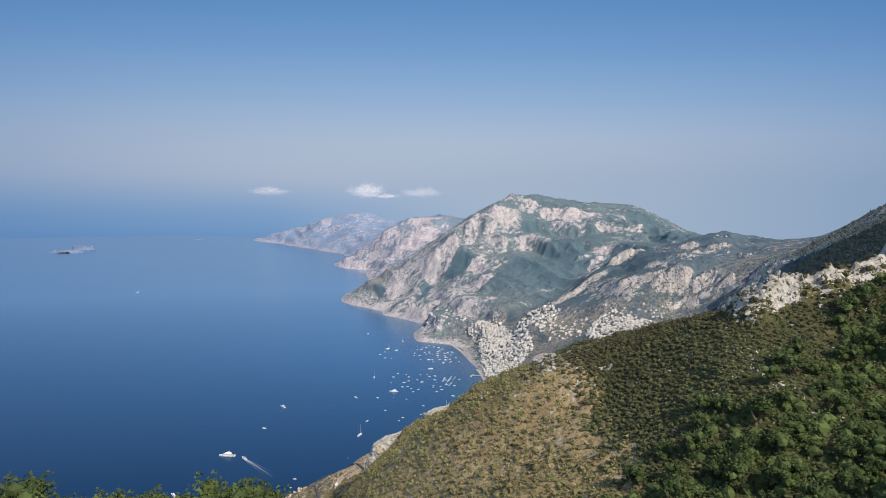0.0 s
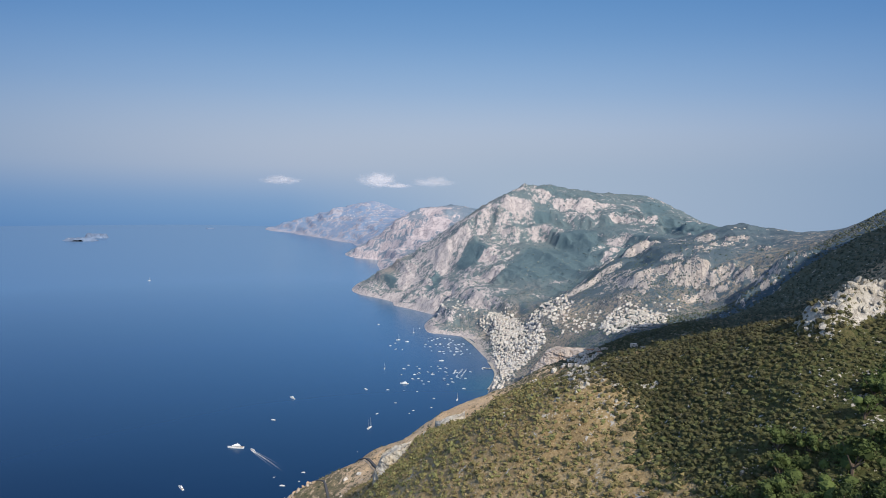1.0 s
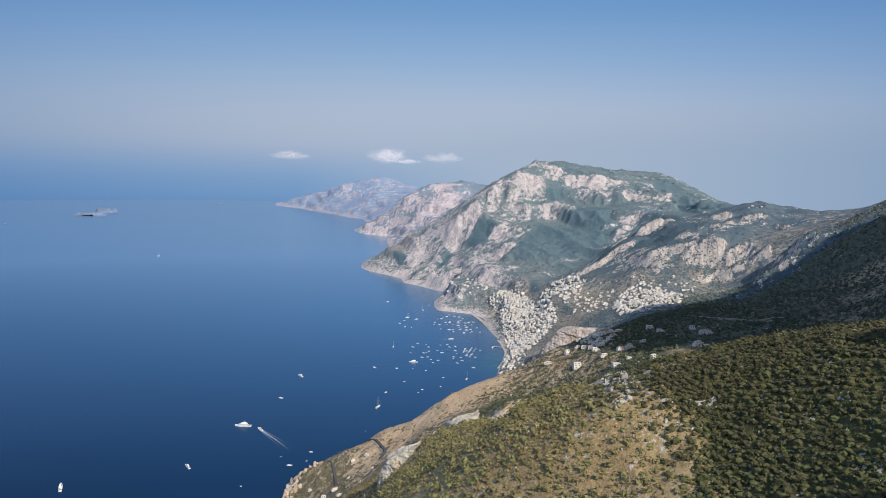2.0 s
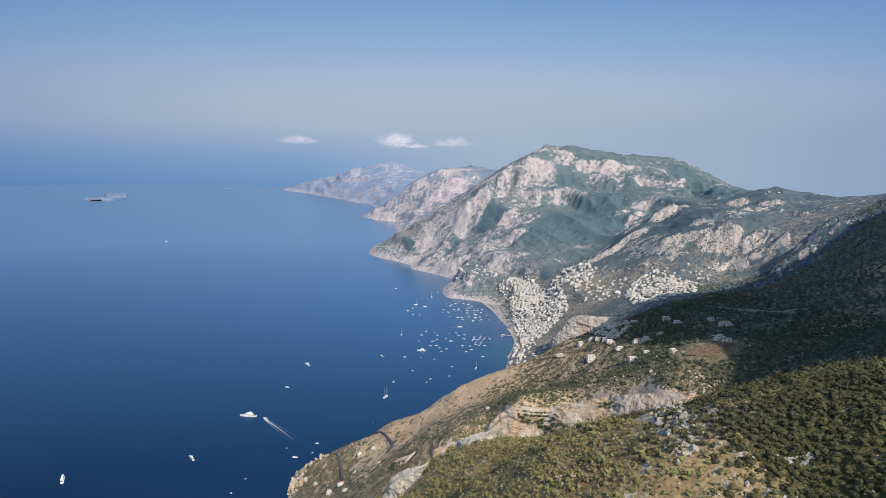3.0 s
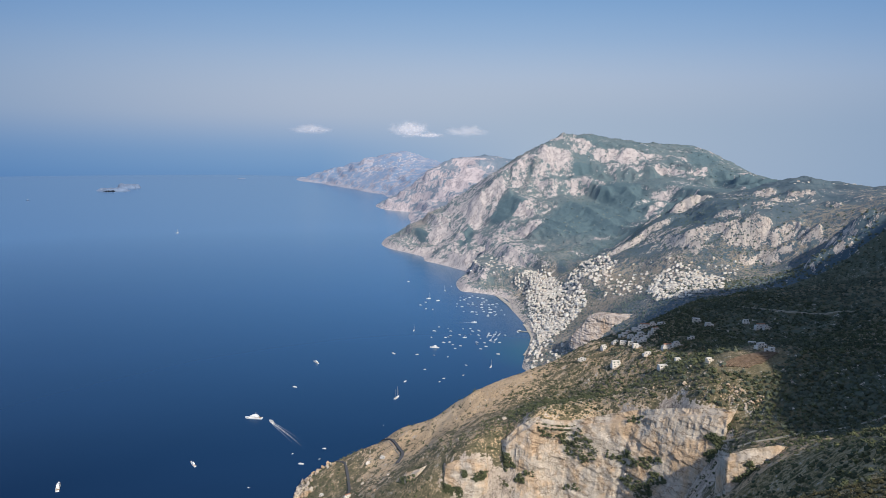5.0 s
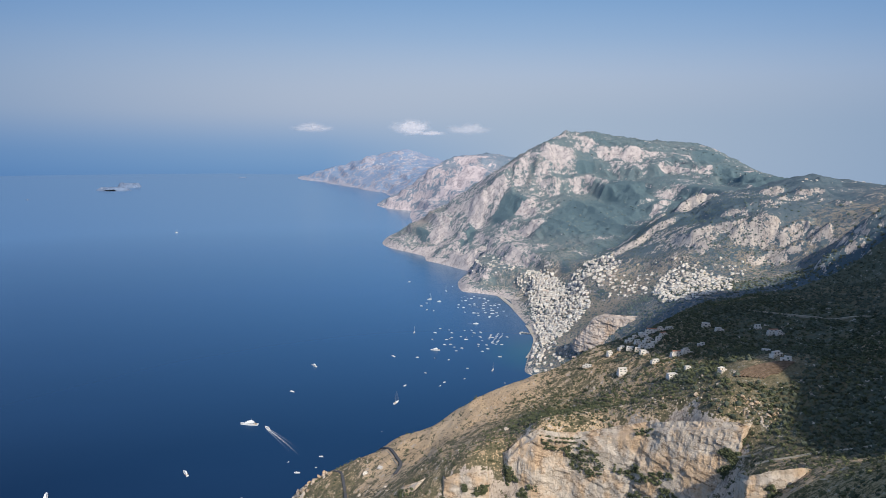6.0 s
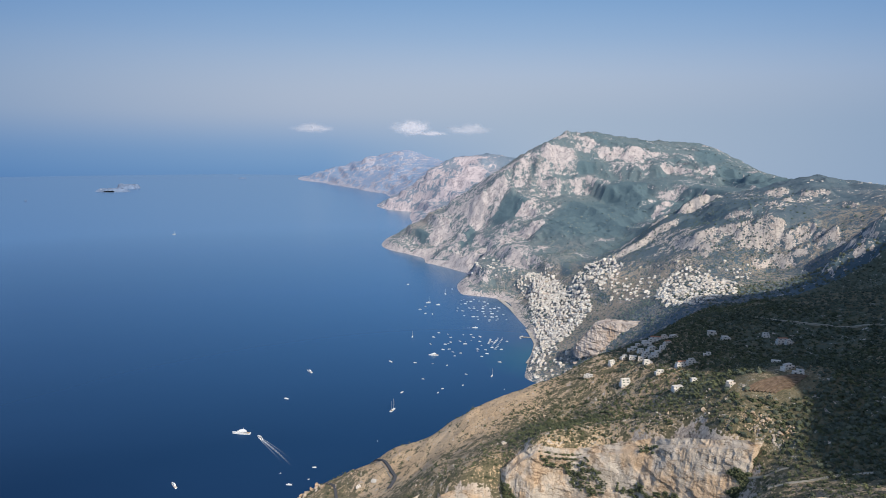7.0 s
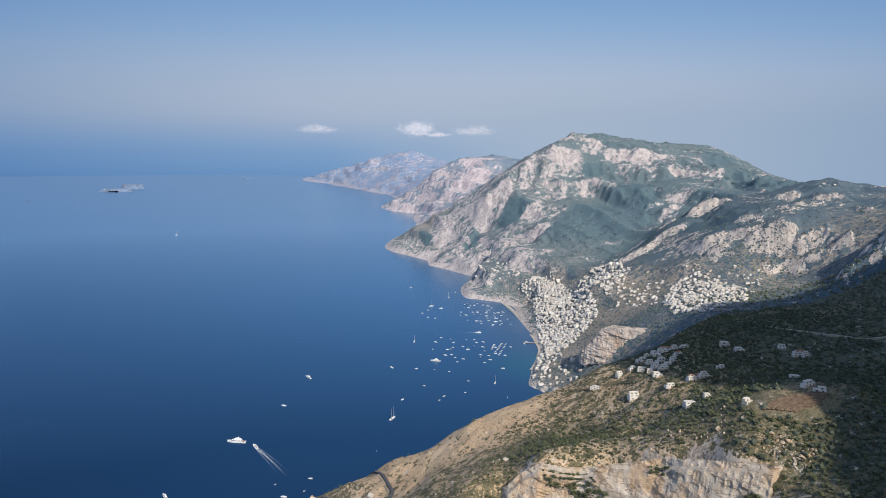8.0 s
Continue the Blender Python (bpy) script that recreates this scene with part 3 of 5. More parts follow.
def land_behind():
    """The hillside goes on under the start of the flight and falls to the sea behind it."""
    gx, gy = np.meshgrid(np.linspace(-190, 260, 150), np.linspace(-260, 37, 100))
    h = np.minimum(height(gx.ravel(), gy.ravel()), 250).reshape(gx.shape)
    fall = step(gy, -230, 37)
    h = np.where(gy > 33, h - 0.6, h * fall - 12 * (1 - fall))
    x, y, hh = gx.ravel(), gy.ravel(), h.ravel()
    i = np.arange(len(x)).reshape(gx.shape)
    quads = np.stack([i[:-1, :-1], i[:-1, 1:], i[1:, 1:], i[1:, :-1]], -1).reshape(-1, 4)
    me = quick_mesh("ground_rear", np.stack([x, y, hh], 1), quads, NEAR, smooth=True)
    for key, values in (("rock", 0.2 + 0.2 * fbm(x, y, 30, 3, 141)), ("dry", 0.5 + 0.5 * fbm(x, y, 40, 3, 142)), ("wood", 0.3 + 0.5 * fbm(x, y, 50, 3, 143))):
        me.attributes.new(key, "FLOAT", "POINT").data.foreach_set("value", values.astype(np.float32))
    tagged(new("ground_rear", me), "scrubby hillside behind the start of the flight", "ground", kind="structure")


land_behind()


def build_sea():
    bm = bmesh.new()
    rings = (0, 200, 500, 900, 1500, 2300, 3300, 4300, 5300)
    loops = []
    for r in rings[1:]:
        loops.append([bm.verts.new((r * math.cos(a * math.tau / 72), 100 + r * math.sin(a * math.tau / 72), 0)) for a in range(72)])
    bm.faces.new(loops[0])
    for a, b in zip(loops, loops[1:]):
        for k in range(72):
            bm.faces.new((a[k], b[k], b[(k + 1) % 72], a[(k + 1) % 72]))
    me = bpy.data.meshes.new("water")
    bm.to_mesh(me)
    me.materials.append(SEA)
    tagged(new("water", me), "deep blue calm sea with fine ripples", "sea", kind="structure")


build_sea()

# ---- plants ----
def leaf_material(name, dark, mid, light):
    m, n, l, b = material(name, 0.75, 0.2)
    k = n.new("ShaderNodeAttribute")
    k.attribute_name = "tint"
    g = n.new("ShaderNodeNewGeometry")
    v = math_node(n, l, "ADD", k.outputs["Fac"], math_node(n, l, "MULTIPLY", math_node(n, l, "SUBTRACT", g.outputs["Random Per Island"], 0.5), 0.5))
    l.new(ramp_node(n, l, v, [(0.0, dark), (0.5, mid), (1.0, light)]), b.inputs["Base Color"])
    return m


SCRUB = leaf_material("scrub_leaves", (0.074, 0.066, 0.034), (0.098, 0.096, 0.042), (0.118, 0.132, 0.050))
DRY_SCRUB = leaf_material("dry_scrub_leaves", (0.160, 0.132, 0.062), (0.225, 0.192, 0.086), (0.240, 0.245, 0.098))
# lighter copy of the headland leaves, with haze over the shade put in
HAZED_SHADE_LEAVES = leaf_material("hazed_shade_leaves", (0.074, 0.088, 0.064), (0.108, 0.124, 0.088), (0.160, 0.170, 0.115))
TREE_LEAVES = leaf_material("tree_leaves", (0.042, 0.058, 0.020), (0.070, 0.094, 0.028), (0.110, 0.145, 0.042))
HEAD_SCRUB = leaf_material("headland_leaves", (0.058, 0.070, 0.041), (0.096, 0.107, 0.057), (0.158, 0.165, 0.078))
# leaves of the far slopes, with the blue haze mixed into their colours
HAZED_TOWN_LEAVES = leaf_material("hazed_town_leaves", (0.080, 0.115, 0.110), (0.108, 0.145, 0.128), (0.150, 0.185, 0.150))
HAZED_FAR_SCRUB = leaf_material("hazed_mountain_leaves", (0.115, 0.165, 0.180), (0.145, 0.196, 0.200), (0.195, 0.235, 0.220))
STRAW = leaf_material("dry_grass", (0.25, 0.175, 0.080), (0.37, 0.280, 0.135), (0.48, 0.385, 0.215))
BARK = plain("bark", (0.16, 0.12, 0.09), 0.9, 0.1)
rng = np.random.default_rng(7)


def ball_core(seed):
    """A rough twenty-sided lump of radius one."""
    bm = bmesh.new()
    bmesh.ops.create_icosphere(bm, subdivisions=1, radius=1.0)
    r = np.random.default_rng(seed)
    co = np.array([v.co[:] for v in bm.verts]) * r.uniform(0.75, 1.12, (len(bm.verts), 1))
    fa = np.array([[v.index for v in f.verts] for f in bm.faces])
    bm.free()
    return co, fa


def small_core(seed):
    """A rough eight-sided lump of radius one."""
    r = np.random.default_rng(seed)
    co = np.array([(1, 0, 0), (0, 1, 0), (-1, 0, 0), (0, -1, 0), (0, 0, 1), (0, 0, -1)], float) * r.uniform(0.8, 1.15, (6, 1))
    turn, _ = np.linalg.qr(r.normal(size=(3, 3)))
    co = co @ (turn * np.sign(np.linalg.det(turn)))
    fa = np.array([(0, 1, 4), (1, 2, 4), (2, 3, 4), (3, 0, 4), (1, 0, 5), (2, 1, 5), (3, 2, 5), (0, 3, 5)])
    return co, fa


def leafy(seed, leaves, leaf, core=0.72, squash=0.8, lumps=5, small=False):
    """A bush of radius one: a dark core and loose leaf tufts on several lumps."""
    r = np.random.default_rng(seed)
    centres = r.normal(size=(lumps, 3)) * 0.42
    centres[:, 2] = np.abs(centres[:, 2]) * 0.9
    size = r.uniform(0.35, 0.62, lumps)
    which = r.integers(0, lumps, leaves)
    d = r.normal(size=(leaves, 3))
    d /= np.linalg.norm(d, axis=1)[:, None]
    p = centres[which] + d * (size[which] * r.uniform(0.75, 1.1, leaves))[:, None]
    a, b = r.normal(size=(leaves, 3)), r.normal(size=(leaves, 3))
    a /= np.linalg.norm(a, axis=1)[:, None]
    b /= np.linalg.norm(b, axis=1)[:, None]
    s = leaf * r.uniform(0.6, 1.4, (leaves, 1))
    co = np.stack([p - a * s * 0.6, p + a * s * 0.6, p + b * s], 1).reshape(-1, 3)
    fa = np.arange(leaves * 3).reshape(-1, 3)
    cc, cf = (small_core if small else ball_core)(seed + 99)
    cc = cc * core
    co, fa = np.r_[co, cc], np.r_[fa, cf + len(co)]
    co[:, 2] = co[:, 2] * squash + 0.35
    return co, fa


def scatter(x0, x1, y0, y1, gap, seed):
    """Points about gap metres apart, off the rows."""
    r = np.random.default_rng(seed)
    gx, gy = np.meshgrid(np.arange(x0, x1, gap), np.arange(y0, y1, gap))
    return (gx + r.uniform(-0.48, 0.48, gx.shape) * gap).ravel(), (gy + r.uniform(-0.48, 0.48, gy.shape) * gap).ravel()


def steepness(x, y, d):
    return np.hypot(height(x + d, y) - height(x - d, y), height(x, y + d) - height(x, y - d)) / (2 * d)


def planted(name, kinds, x, y, radius, tint, mat, label, category, seed, tall=1.0, sink=0.2, z=None):
    """Many plants as one object."""
    r = np.random.default_rng(seed)
    z = height(x, y) if z is None else z
    which = r.integers(0, len(kinds), len(x))
    turn = r.uniform(0, math.tau, len(x))
    stretch = r.uniform(0.85, 1.2, len(x)) * tall
    cos, fas, tis, at = [], [], [], 0
    for k, (co, fa) in enumerate(kinds):
        i = np.flatnonzero(which == k)
        c, s = np.cos(turn[i])[:, None], np.sin(turn[i])[:, None]
        rr = radius[i][:, None]
        px = (co[None, :, 0] * c - co[None, :, 1] * s) * rr + x[i][:, None]
        py = (co[None, :, 0] * s + co[None, :, 1] * c) * rr + y[i][:, None]
        pz = (co[None, :, 2] - sink) * rr * stretch[i][:, None] + z[i][:, None]
        cos.append(np.stack([px, py, pz], -1).reshape(-1, 3))
        fas.append((fa[None] + at + (np.arange(len(i)) * len(co))[:, None, None]).reshape(-1, 3))
        tis.append(np.repeat(tint[i], len(co)))
        at += len(i) * len(co)
    me = quick_mesh(name, np.concatenate(cos), np.concatenate(fas), mat)
    me.attributes.new("tint", "FLOAT", "POINT").data.foreach_set("value", np.concatenate(tis).astype(np.float32))
    return tagged(new(name, me), label, category, kind="stuff")


def dry_edge(x, y):
    """Above zero on the dry, open part of the near slope."""
    return 26 - x + 9 * fbm(x, y, 24, 4, 88) + 0.10 * (y - 135)


def near_plants():
    kinds = [leafy(s, 24, 0.46, 0.78, 0.9, 5) for s in range(8)]
    x, y = scatter(-5, 132, 58, 240, 0.80, 11)
    keep = (dry_edge(x, y) < rng.uniform(-4, 3, len(x))) & (x < 26 + 0.66 * y)
    rocky = np.exp(-((np.abs(y - (121 - 0.14 * x)) / 3.0) ** 2)) * step(x, 49, 56)
    bare = fbm(x, y, 16, 3, 33) > 0.52
    keep &= (rng.uniform(0, 1, len(x)) > rocky * 0.93) & ~bare
    x, y = x[keep], y[keep]
    rad = rng.uniform(0.40, 0.78, len(x)) * (1 + 0.35 * fbm(x, y, 25, 2, 34))
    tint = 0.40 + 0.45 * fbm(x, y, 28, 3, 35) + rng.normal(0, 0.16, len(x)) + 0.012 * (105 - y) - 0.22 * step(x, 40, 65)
    back = y > 136 + 5 * fbm(x, y, 20, 2, 135)
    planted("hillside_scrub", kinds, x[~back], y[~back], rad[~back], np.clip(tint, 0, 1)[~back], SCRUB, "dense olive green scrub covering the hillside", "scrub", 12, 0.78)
    back &= (y < 207) & (x < 105) & (rng.uniform(0, 1, len(x)) < 0.60 + 0.9 * fbm(x, y, 11, 3, 136))
    kinds = [leafy(s, 22, 0.40, 0.80, 0.9, 5, True) for s in range(8)]
    # the raised tint puts sunlight into the colour of this scrub
    planted("hilltop_scrub", kinds, x[back], y[back], rad[back] * 1.15, np.clip(tint + 0.3, 0, 1)[back], SCRUB, "olive green scrub beyond the crest of the near hill, tinted lighter as if sunlit", "scrub", 27, 0.75)
    kinds = [leafy(s, 16, 0.50, 0.76, 0.8, 5, True) for s in range(20, 26)]
    x, y = scatter(-48, 45, 62, 238, 0.88, 13)
    keep = (dry_edge(x, y) > rng.uniform(-4, 3, len(x))) & (rng.uniform(0, 1, len(x)) < 0.90 + 0.8 * fbm(x, y, 13, 3, 36)) & (steepness(x, y, 2) < 1.7)
    x, y = x[keep], y[keep]
    rad = rng.uniform(0.28, 0.68, len(x)) * (1.0 + 0.6 * (rng.uniform(0, 1, len(x)) > 0.86))
    tint = 0.55 + 0.4 * fbm(x, y, 18, 3, 37) + rng.normal(0, 0.2, len(x))
    planted("dry_slope_bushes", kinds, x, y, rad, np.clip(tint, 0, 1), DRY_SCRUB, "scattered round green bushes on dry grass", "bushes", 14, 0.9)


def grown_tree(seed, r):
    """Meshes of a broad evergreen tree: trunk with limbs, and crown of radius r."""
    q = random.Random(seed)
    bm = bmesh.new()

    def limb(a, b, r0, r1):
        d = (b - a)
        m = Matrix.Translation((a + b) / 2) @ d.to_track_quat("Z", "Y").to_matrix().to_4x4()
        bmesh.ops.create_cone(bm, cap_ends=True, segments=6, radius1=r0, radius2=r1, depth=d.length, matrix=m)

    top = Vector((q.uniform(-0.3, 0.3), q.uniform(-0.3, 0.3), r * 0.9))
    limb(Vector((0, 0, -0.6)), top, 0.11 * r, 0.07 * r)
    for k in range(5):
        a = k * math.tau / 5 + q.uniform(-0.4, 0.4)
        limb(top * q.uniform(0.6, 1.0), Vector((math.cos(a) * r * 0.6, math.sin(a) * r * 0.6, r * q.uniform(1.2, 1.7))), 0.05 * r, 0.02 * r)
    trunk = bpy.data.meshes.new("trunk")
    bm.to_mesh(trunk)
    bm.free()
    trunk.materials.append(BARK)
    rr = np.random.default_rng(seed)
    cos, fas, tis, at = [], [], [], 0
    for k in range(9):
        co, fa = leafy(seed * 31 + k, 76, 0.24, 0.66, 0.85, 4)
        a, d = rr.uniform(0, math.tau), r * 0.62 * math.sqrt(rr.uniform(0, 1))
        size = r * rr.uniform(0.38, 0.58)
        co = co * size + np.array([math.cos(a) * d, math.sin(a) * d, r * rr.uniform(0.95, 1.75) - 0.3 * d])
        cos.append(co)
        fas.append(fa + at)
        tis.append(np.full(len(co), rr.uniform(0.15, 0.85)))
        at += len(co)
    crown = quick_mesh("crown", np.concatenate(cos), np.concatenate(fas), TREE_LEAVES)
    crown.attributes.new("tint", "FLOAT", "POINT").data.foreach_set("value", np.concatenate(tis).astype(np.float32))
    return trunk, crown


def part(name, me, parent, label=""):
    """One mesh as a part of a thing."""
    ob = new(name, me)
    ob.parent = parent
    return tagged(ob, label)


def near_trees():
    models = []
    for k in range(6):
        trunk, crown = grown_tree(40 + k, 2.6)
        e = tagged(new("tree"), "broad evergreen oak with a dense green crown on the slope", "tree", "trees on the near slope")
        part("trunk", trunk, e)
        part("crown", crown, e)
        models.append(e)
    x, y = scatter(2, 95, 52, 112, 4.2, 15)
    keep = (y < 98 - 0.16 * np.abs(x - 35) * (x < 35) + 8 * fbm(x, y, 20, 2, 39) + 8 * step(x, 50, 65)) & (x < 36 + 0.7 * y) & (dry_edge(x, y) < 16)
    spots = list(zip(x[keep], y[keep]))
    lx, ly = scatter(-74, -12, 75, 82, 2.3, 16)
    spots += list(zip(lx, ly))
    for k, (px, py) in enumerate(spots):
        s = random.uniform(0.50, 0.85) * (1.32 if px < -10 else 1.0)
        m = pose(px, py, float(height(px, py)[0]) - (0.30 if px < -10 else 0.9), 0, 0, random.uniform(0, 360)) @ Matrix.Diagonal((s, s, s * random.uniform(0.85, 1.15), 1))
        if k < len(models):
            models[k].matrix_basis = m
        else:
            ob = copy_thing(models[k % len(models)], pose(0, 0, 0))
            ob.matrix_basis = m


def oak_thicket():
    """Young oaks that close the canopy between the trees."""
    kinds = [leafy(s, 110, 0.19, 0.80, 0.95, 7) for s in range(30, 36)]
    x, y = scatter(0, 120, 55, 118, 1.9, 29)
    keep = (y < 94 - 0.16 * np.abs(x - 35) * (x < 35) + 8 * fbm(x, y, 20, 2, 39) + 8 * step(x, 50, 65)) & (x < 30 + 0.68 * y) & (dry_edge(x, y) < 8)
    keep &= np.exp(-((np.abs(y - (121 - 0.14 * x)) / 4.0) ** 2)) * step(x, 49, 56) < 0.3
    x, y = x[keep], y[keep]
    planted("oak_thicket", kinds, x, y, rng.uniform(0.8, 1.5, len(x)), np.clip(0.5 + rng.normal(0, 0.25, len(x)), 0, 1), TREE_LEAVES,
            "closed green canopy of young oaks on the slope", "trees", 28, 1.0)


def dry_tufts():
    """Straw-coloured grass between the bushes of the dry slope."""
    kinds = [leafy(s, 12, 0.60, 0.45, 0.7, 4, True) for s in range(90, 94)]
    x, y = scatter(-45, 40, 64, 235, 1.8, 47)
    keep = (dry_edge(x, y) > rng.uniform(-3, 3, len(x))) & (steepness(x, y, 2) < 1.6)
    x, y = x[keep], y[keep]
    planted("dry_grass_tufts", kinds, x, y, rng.uniform(0.28, 0.6, len(x)), rng.uniform(0, 1, len(x)), STRAW, "straw coloured dry grass tufts between bushes", "grass", 48, 0.8)


def headland_plants():
    kinds = [leafy(s, 12, 0.55, 0.75, 0.75, 4, True) for s in range(50, 56)]
    x, y = scatter(-95, 330, 262, 800, 2.7, 17)
    z = height(x, y)
    ang = (x + 8) / (y + 40)
    keep = (z > 4) & (ang < 0.85) & (steepness(x, y, 3) < np.where(y < 420, 1.9, 1.15))
    patch = fbm(x, y, 70, 4, 92)
    spur = step(y - 575 + 0.3 * (60 - x), 0, 60) * step(140 - x, 0, 50) * step(x, -40, -12)
    wood = 1.6 * np.exp(-(((x - 108) / 40) ** 2 + ((y - 542) / 34) ** 2)) + 0.7 * np.exp(-(((x - 168) / 30) ** 2 + ((y - 480) / 40) ** 2)) + 1.3 * step(x, 160, 200) * step(y, 340, 380) + step(330 - y, 0, 40)
    dens = np.clip(0.24 + 1.0 * patch + 0.60 * wood - 0.55 * spur, 0.04, 0.97)
    terrace = np.hypot((x - 203) / 26, (y - 462) / 20) < 1
    keep &= (rng.uniform(0, 1, len(x)) < dens) & ~terrace
    x, y, wood = x[keep], y[keep], wood[keep]
    rad = rng.uniform(0.45, 1.5, len(x)) * (1 + 0.5 * np.clip(wood, 0, 1))
    tint = 0.45 + 0.35 * fbm(x, y, 60, 3, 93) + rng.normal(0, 0.18, len(x)) - 0.1 * wood
    planted("headland_scrub", kinds, x, y, rad, np.clip(tint, 0, 1), HEAD_SCRUB, "grey green scrub and small trees on the headland", "scrub", 18, 0.9)


def plateau_trees():
    """Orchards and oaks between the houses of the plateau, and the gardens of the town."""
    kinds = [leafy(s, 16, 0.42, 0.82, 0.85, 4) for s in range(55, 60)]
    x, y = scatter(160, 420, 345, 680, 3.2, 23)
    thick = 0.20 + 0.9 * fbm(x, y, 45, 3, 99) + 0.85 * step(446 - y, 0, 16) * step(x, 176, 188)
    terrace = np.hypot((x - 200) / 16, (y - 458) / 13) < 1
    keep = (rng.uniform(0, 1, len(x)) < thick) & (steepness(x, y, 3) < 1.3) & ~terrace
    x, y = x[keep], y[keep]
    rad = rng.uniform(0.8, 2.0, len(x)) * (1 + 0.35 * fbm(x, y, 20, 2, 134))
    planted("plateau_trees", kinds, x, y, rad, rng.uniform(0.0, 0.7, len(x)), HAZED_SHADE_LEAVES, "dark green garden trees and oaks on the plateau", "trees", 24, 1.0)
    kinds = [ball_core(s) for s in range(76, 80)]
    x, y = scatter(165, 500, 830, 1400, 4.4, 25)
    z = height(x, y)
    keep = (z > 4) & (rng.uniform(0, 1, len(x)) < 0.5 + 0.7 * fbm(x, y, 60, 3, 100))
    x, y = x[keep], y[keep]
    rad = rng.uniform(0.8, 1.9, len(x))
    planted("town_gardens", kinds, x, y, rad, rng.uniform(0.0, 0.7, len(x)), HAZED_TOWN_LEAVES, "green garden trees and hedges between the town houses", "trees", 26, 0.9)


def ridge_woods():
    """Oak scrub on the steep slope between the plateau and the saddle."""
    kinds = [leafy(s, 9, 0.55, 0.85, 0.85, 4, True) for s in range(95, 100)]
    x, y = scatter(330, 780, 420, 900, 5.2, 49)
    keep = (rng.uniform(0, 1, len(x)) < 0.62 + 0.8 * fbm(x, y, 60, 3, 151)) & (y > 0.95 * x) & (steepness(x, y, 4) < 1.4)
    x, y = x[keep], y[keep]
    planted("ridge_woods", kinds, x, y, rng.uniform(1.2, 2.8, len(x)), rng.uniform(0.1, 0.9, len(x)), HAZED_SHADE_LEAVES, "oak scrub on the steep shaded slope below the saddle", "trees", 50, 0.9)


def mountain_plants():
    kinds = [ball_core(s) for s in range(70, 75)]
    x, y = scatter(120, 620, 800, 1420, 8.0, 19)
    z = height(x, y)
    keep = (z > 6) & (steepness(x, y, 5) < 1.1) & (rng.uniform(0, 1, len(x)) < 0.5 + 0.6 * fbm(x, y, 110, 3, 96))
    x2, y2 = scatter(-30, 1250, 1420, 2250, 14.0, 20)
    z2 = height(x2, y2)
    keep2 = (z2 > 6) & (steepness(x2, y2, 8) < 0.9) & (rng.uniform(0, 1, len(x2)) < 0.55 + 0.7 * fbm(x2, y2, 160, 3, 97))
    x, y = np.r_[x[keep], x2[keep2]], np.r_[y[keep], y2[keep2]]
    rad = rng.uniform(1.1, 2.4, len(x)) * np.where(y > 1420, 1.5, 1.0)
    tint = 0.4 + 0.4 * fbm(x, y, 90, 3, 98) + rng.normal(0, 0.2, len(x))
    low = y < 1330
    planted("slope_trees", kinds, x[low], y[low], rad[low], np.clip(tint, 0, 1)[low], HAZED_TOWN_LEAVES, "green trees and scrub on the slopes above the town", "trees", 22, 0.8)
    planted("mountain_trees", kinds, x[~low], y[~low], rad[~low], np.clip(tint, 0, 1)[~low], HAZED_FAR_SCRUB, "hazy dark green trees and scrub on the mountain", "trees", 21, 0.8)


near_plants()
near_trees()
oak_thicket()
dry_tufts()
headland_plants()
plateau_trees()
ridge_woods()
mountain_plants()

# ---- cliffs and outcrops ----
def rock_material(name, stops, stain, size):
    m, n, l, b = material(name, 0.9, 0.12)
    streak = noise_node(n, l, 0.35 / size, 6.0, 0.65, (1, 1, 0.25))
    bed = noise_node(n, l, 0.30 / size, 5.0, 0.6, (0.35, 0.35, 1.6), (9, 3, 1))
    patch = noise_node(n, l, 0.075 / size, 4.0, 0.6, (1, 1, 1), (31, 5, 8))
    fine = noise_node(n, l, 1.6 / size, 5.0, 0.65)
    col = ramp_node(n, l, mix_node(n, l, 0.5, streak, mix_node(n, l, 0.5, bed, fine)), [(0.36, stops[0]), (0.47, stops[1]), (0.60, stops[2])])
    split = noise_node(n, l, 0.10 / size, 8.0, 0.6, (0.7, 0.7, 1.7), (3, 17, 5))
    col = mix_node(n, l, 1.0, col, ramp_node(n, l, split, [(0.480, (1, 1, 1)), (0.498, (0.42, 0.38, 0.34)), (0.516, (1, 1, 1))]), "MULTIPLY")
    k = ramp_node(n, l, patch, [(0.46, (0, 0, 0)), (0.60, (0.7, 0.7, 0.7))])
    col = mix_node(n, l, k, col, stain, "MULTIPLY")
    l.new(col, b.inputs["Base Color"])
    bump_node(n, l, b, mix_node(n, l, 0.5, bed, fine), 1.0, 1.3 * size)
    return m


CLIFF = rock_material("limestone_cliff", [(0.34, 0.288, 0.235), (0.55, 0.468, 0.380), (0.69, 0.605, 0.510)], (0.99, 0.77, 0.55), 1.0)
# greyer, flatter tones than the near cliff: haze is put into this rock's colour
HAZED_TOWN_CLIFF = rock_material("hazed_town_cliff", [(0.36, 0.315, 0.29), (0.50, 0.43, 0.385), (0.60, 0.525, 0.47)], (0.97, 0.80, 0.62), 1.6)
PALE_ROCK = rock_material("pale_outcrop", [(0.30, 0.27, 0.23), (0.48, 0.445, 0.385), (0.60, 0.565, 0.50)], (0.97, 0.88, 0.75), 0.3)


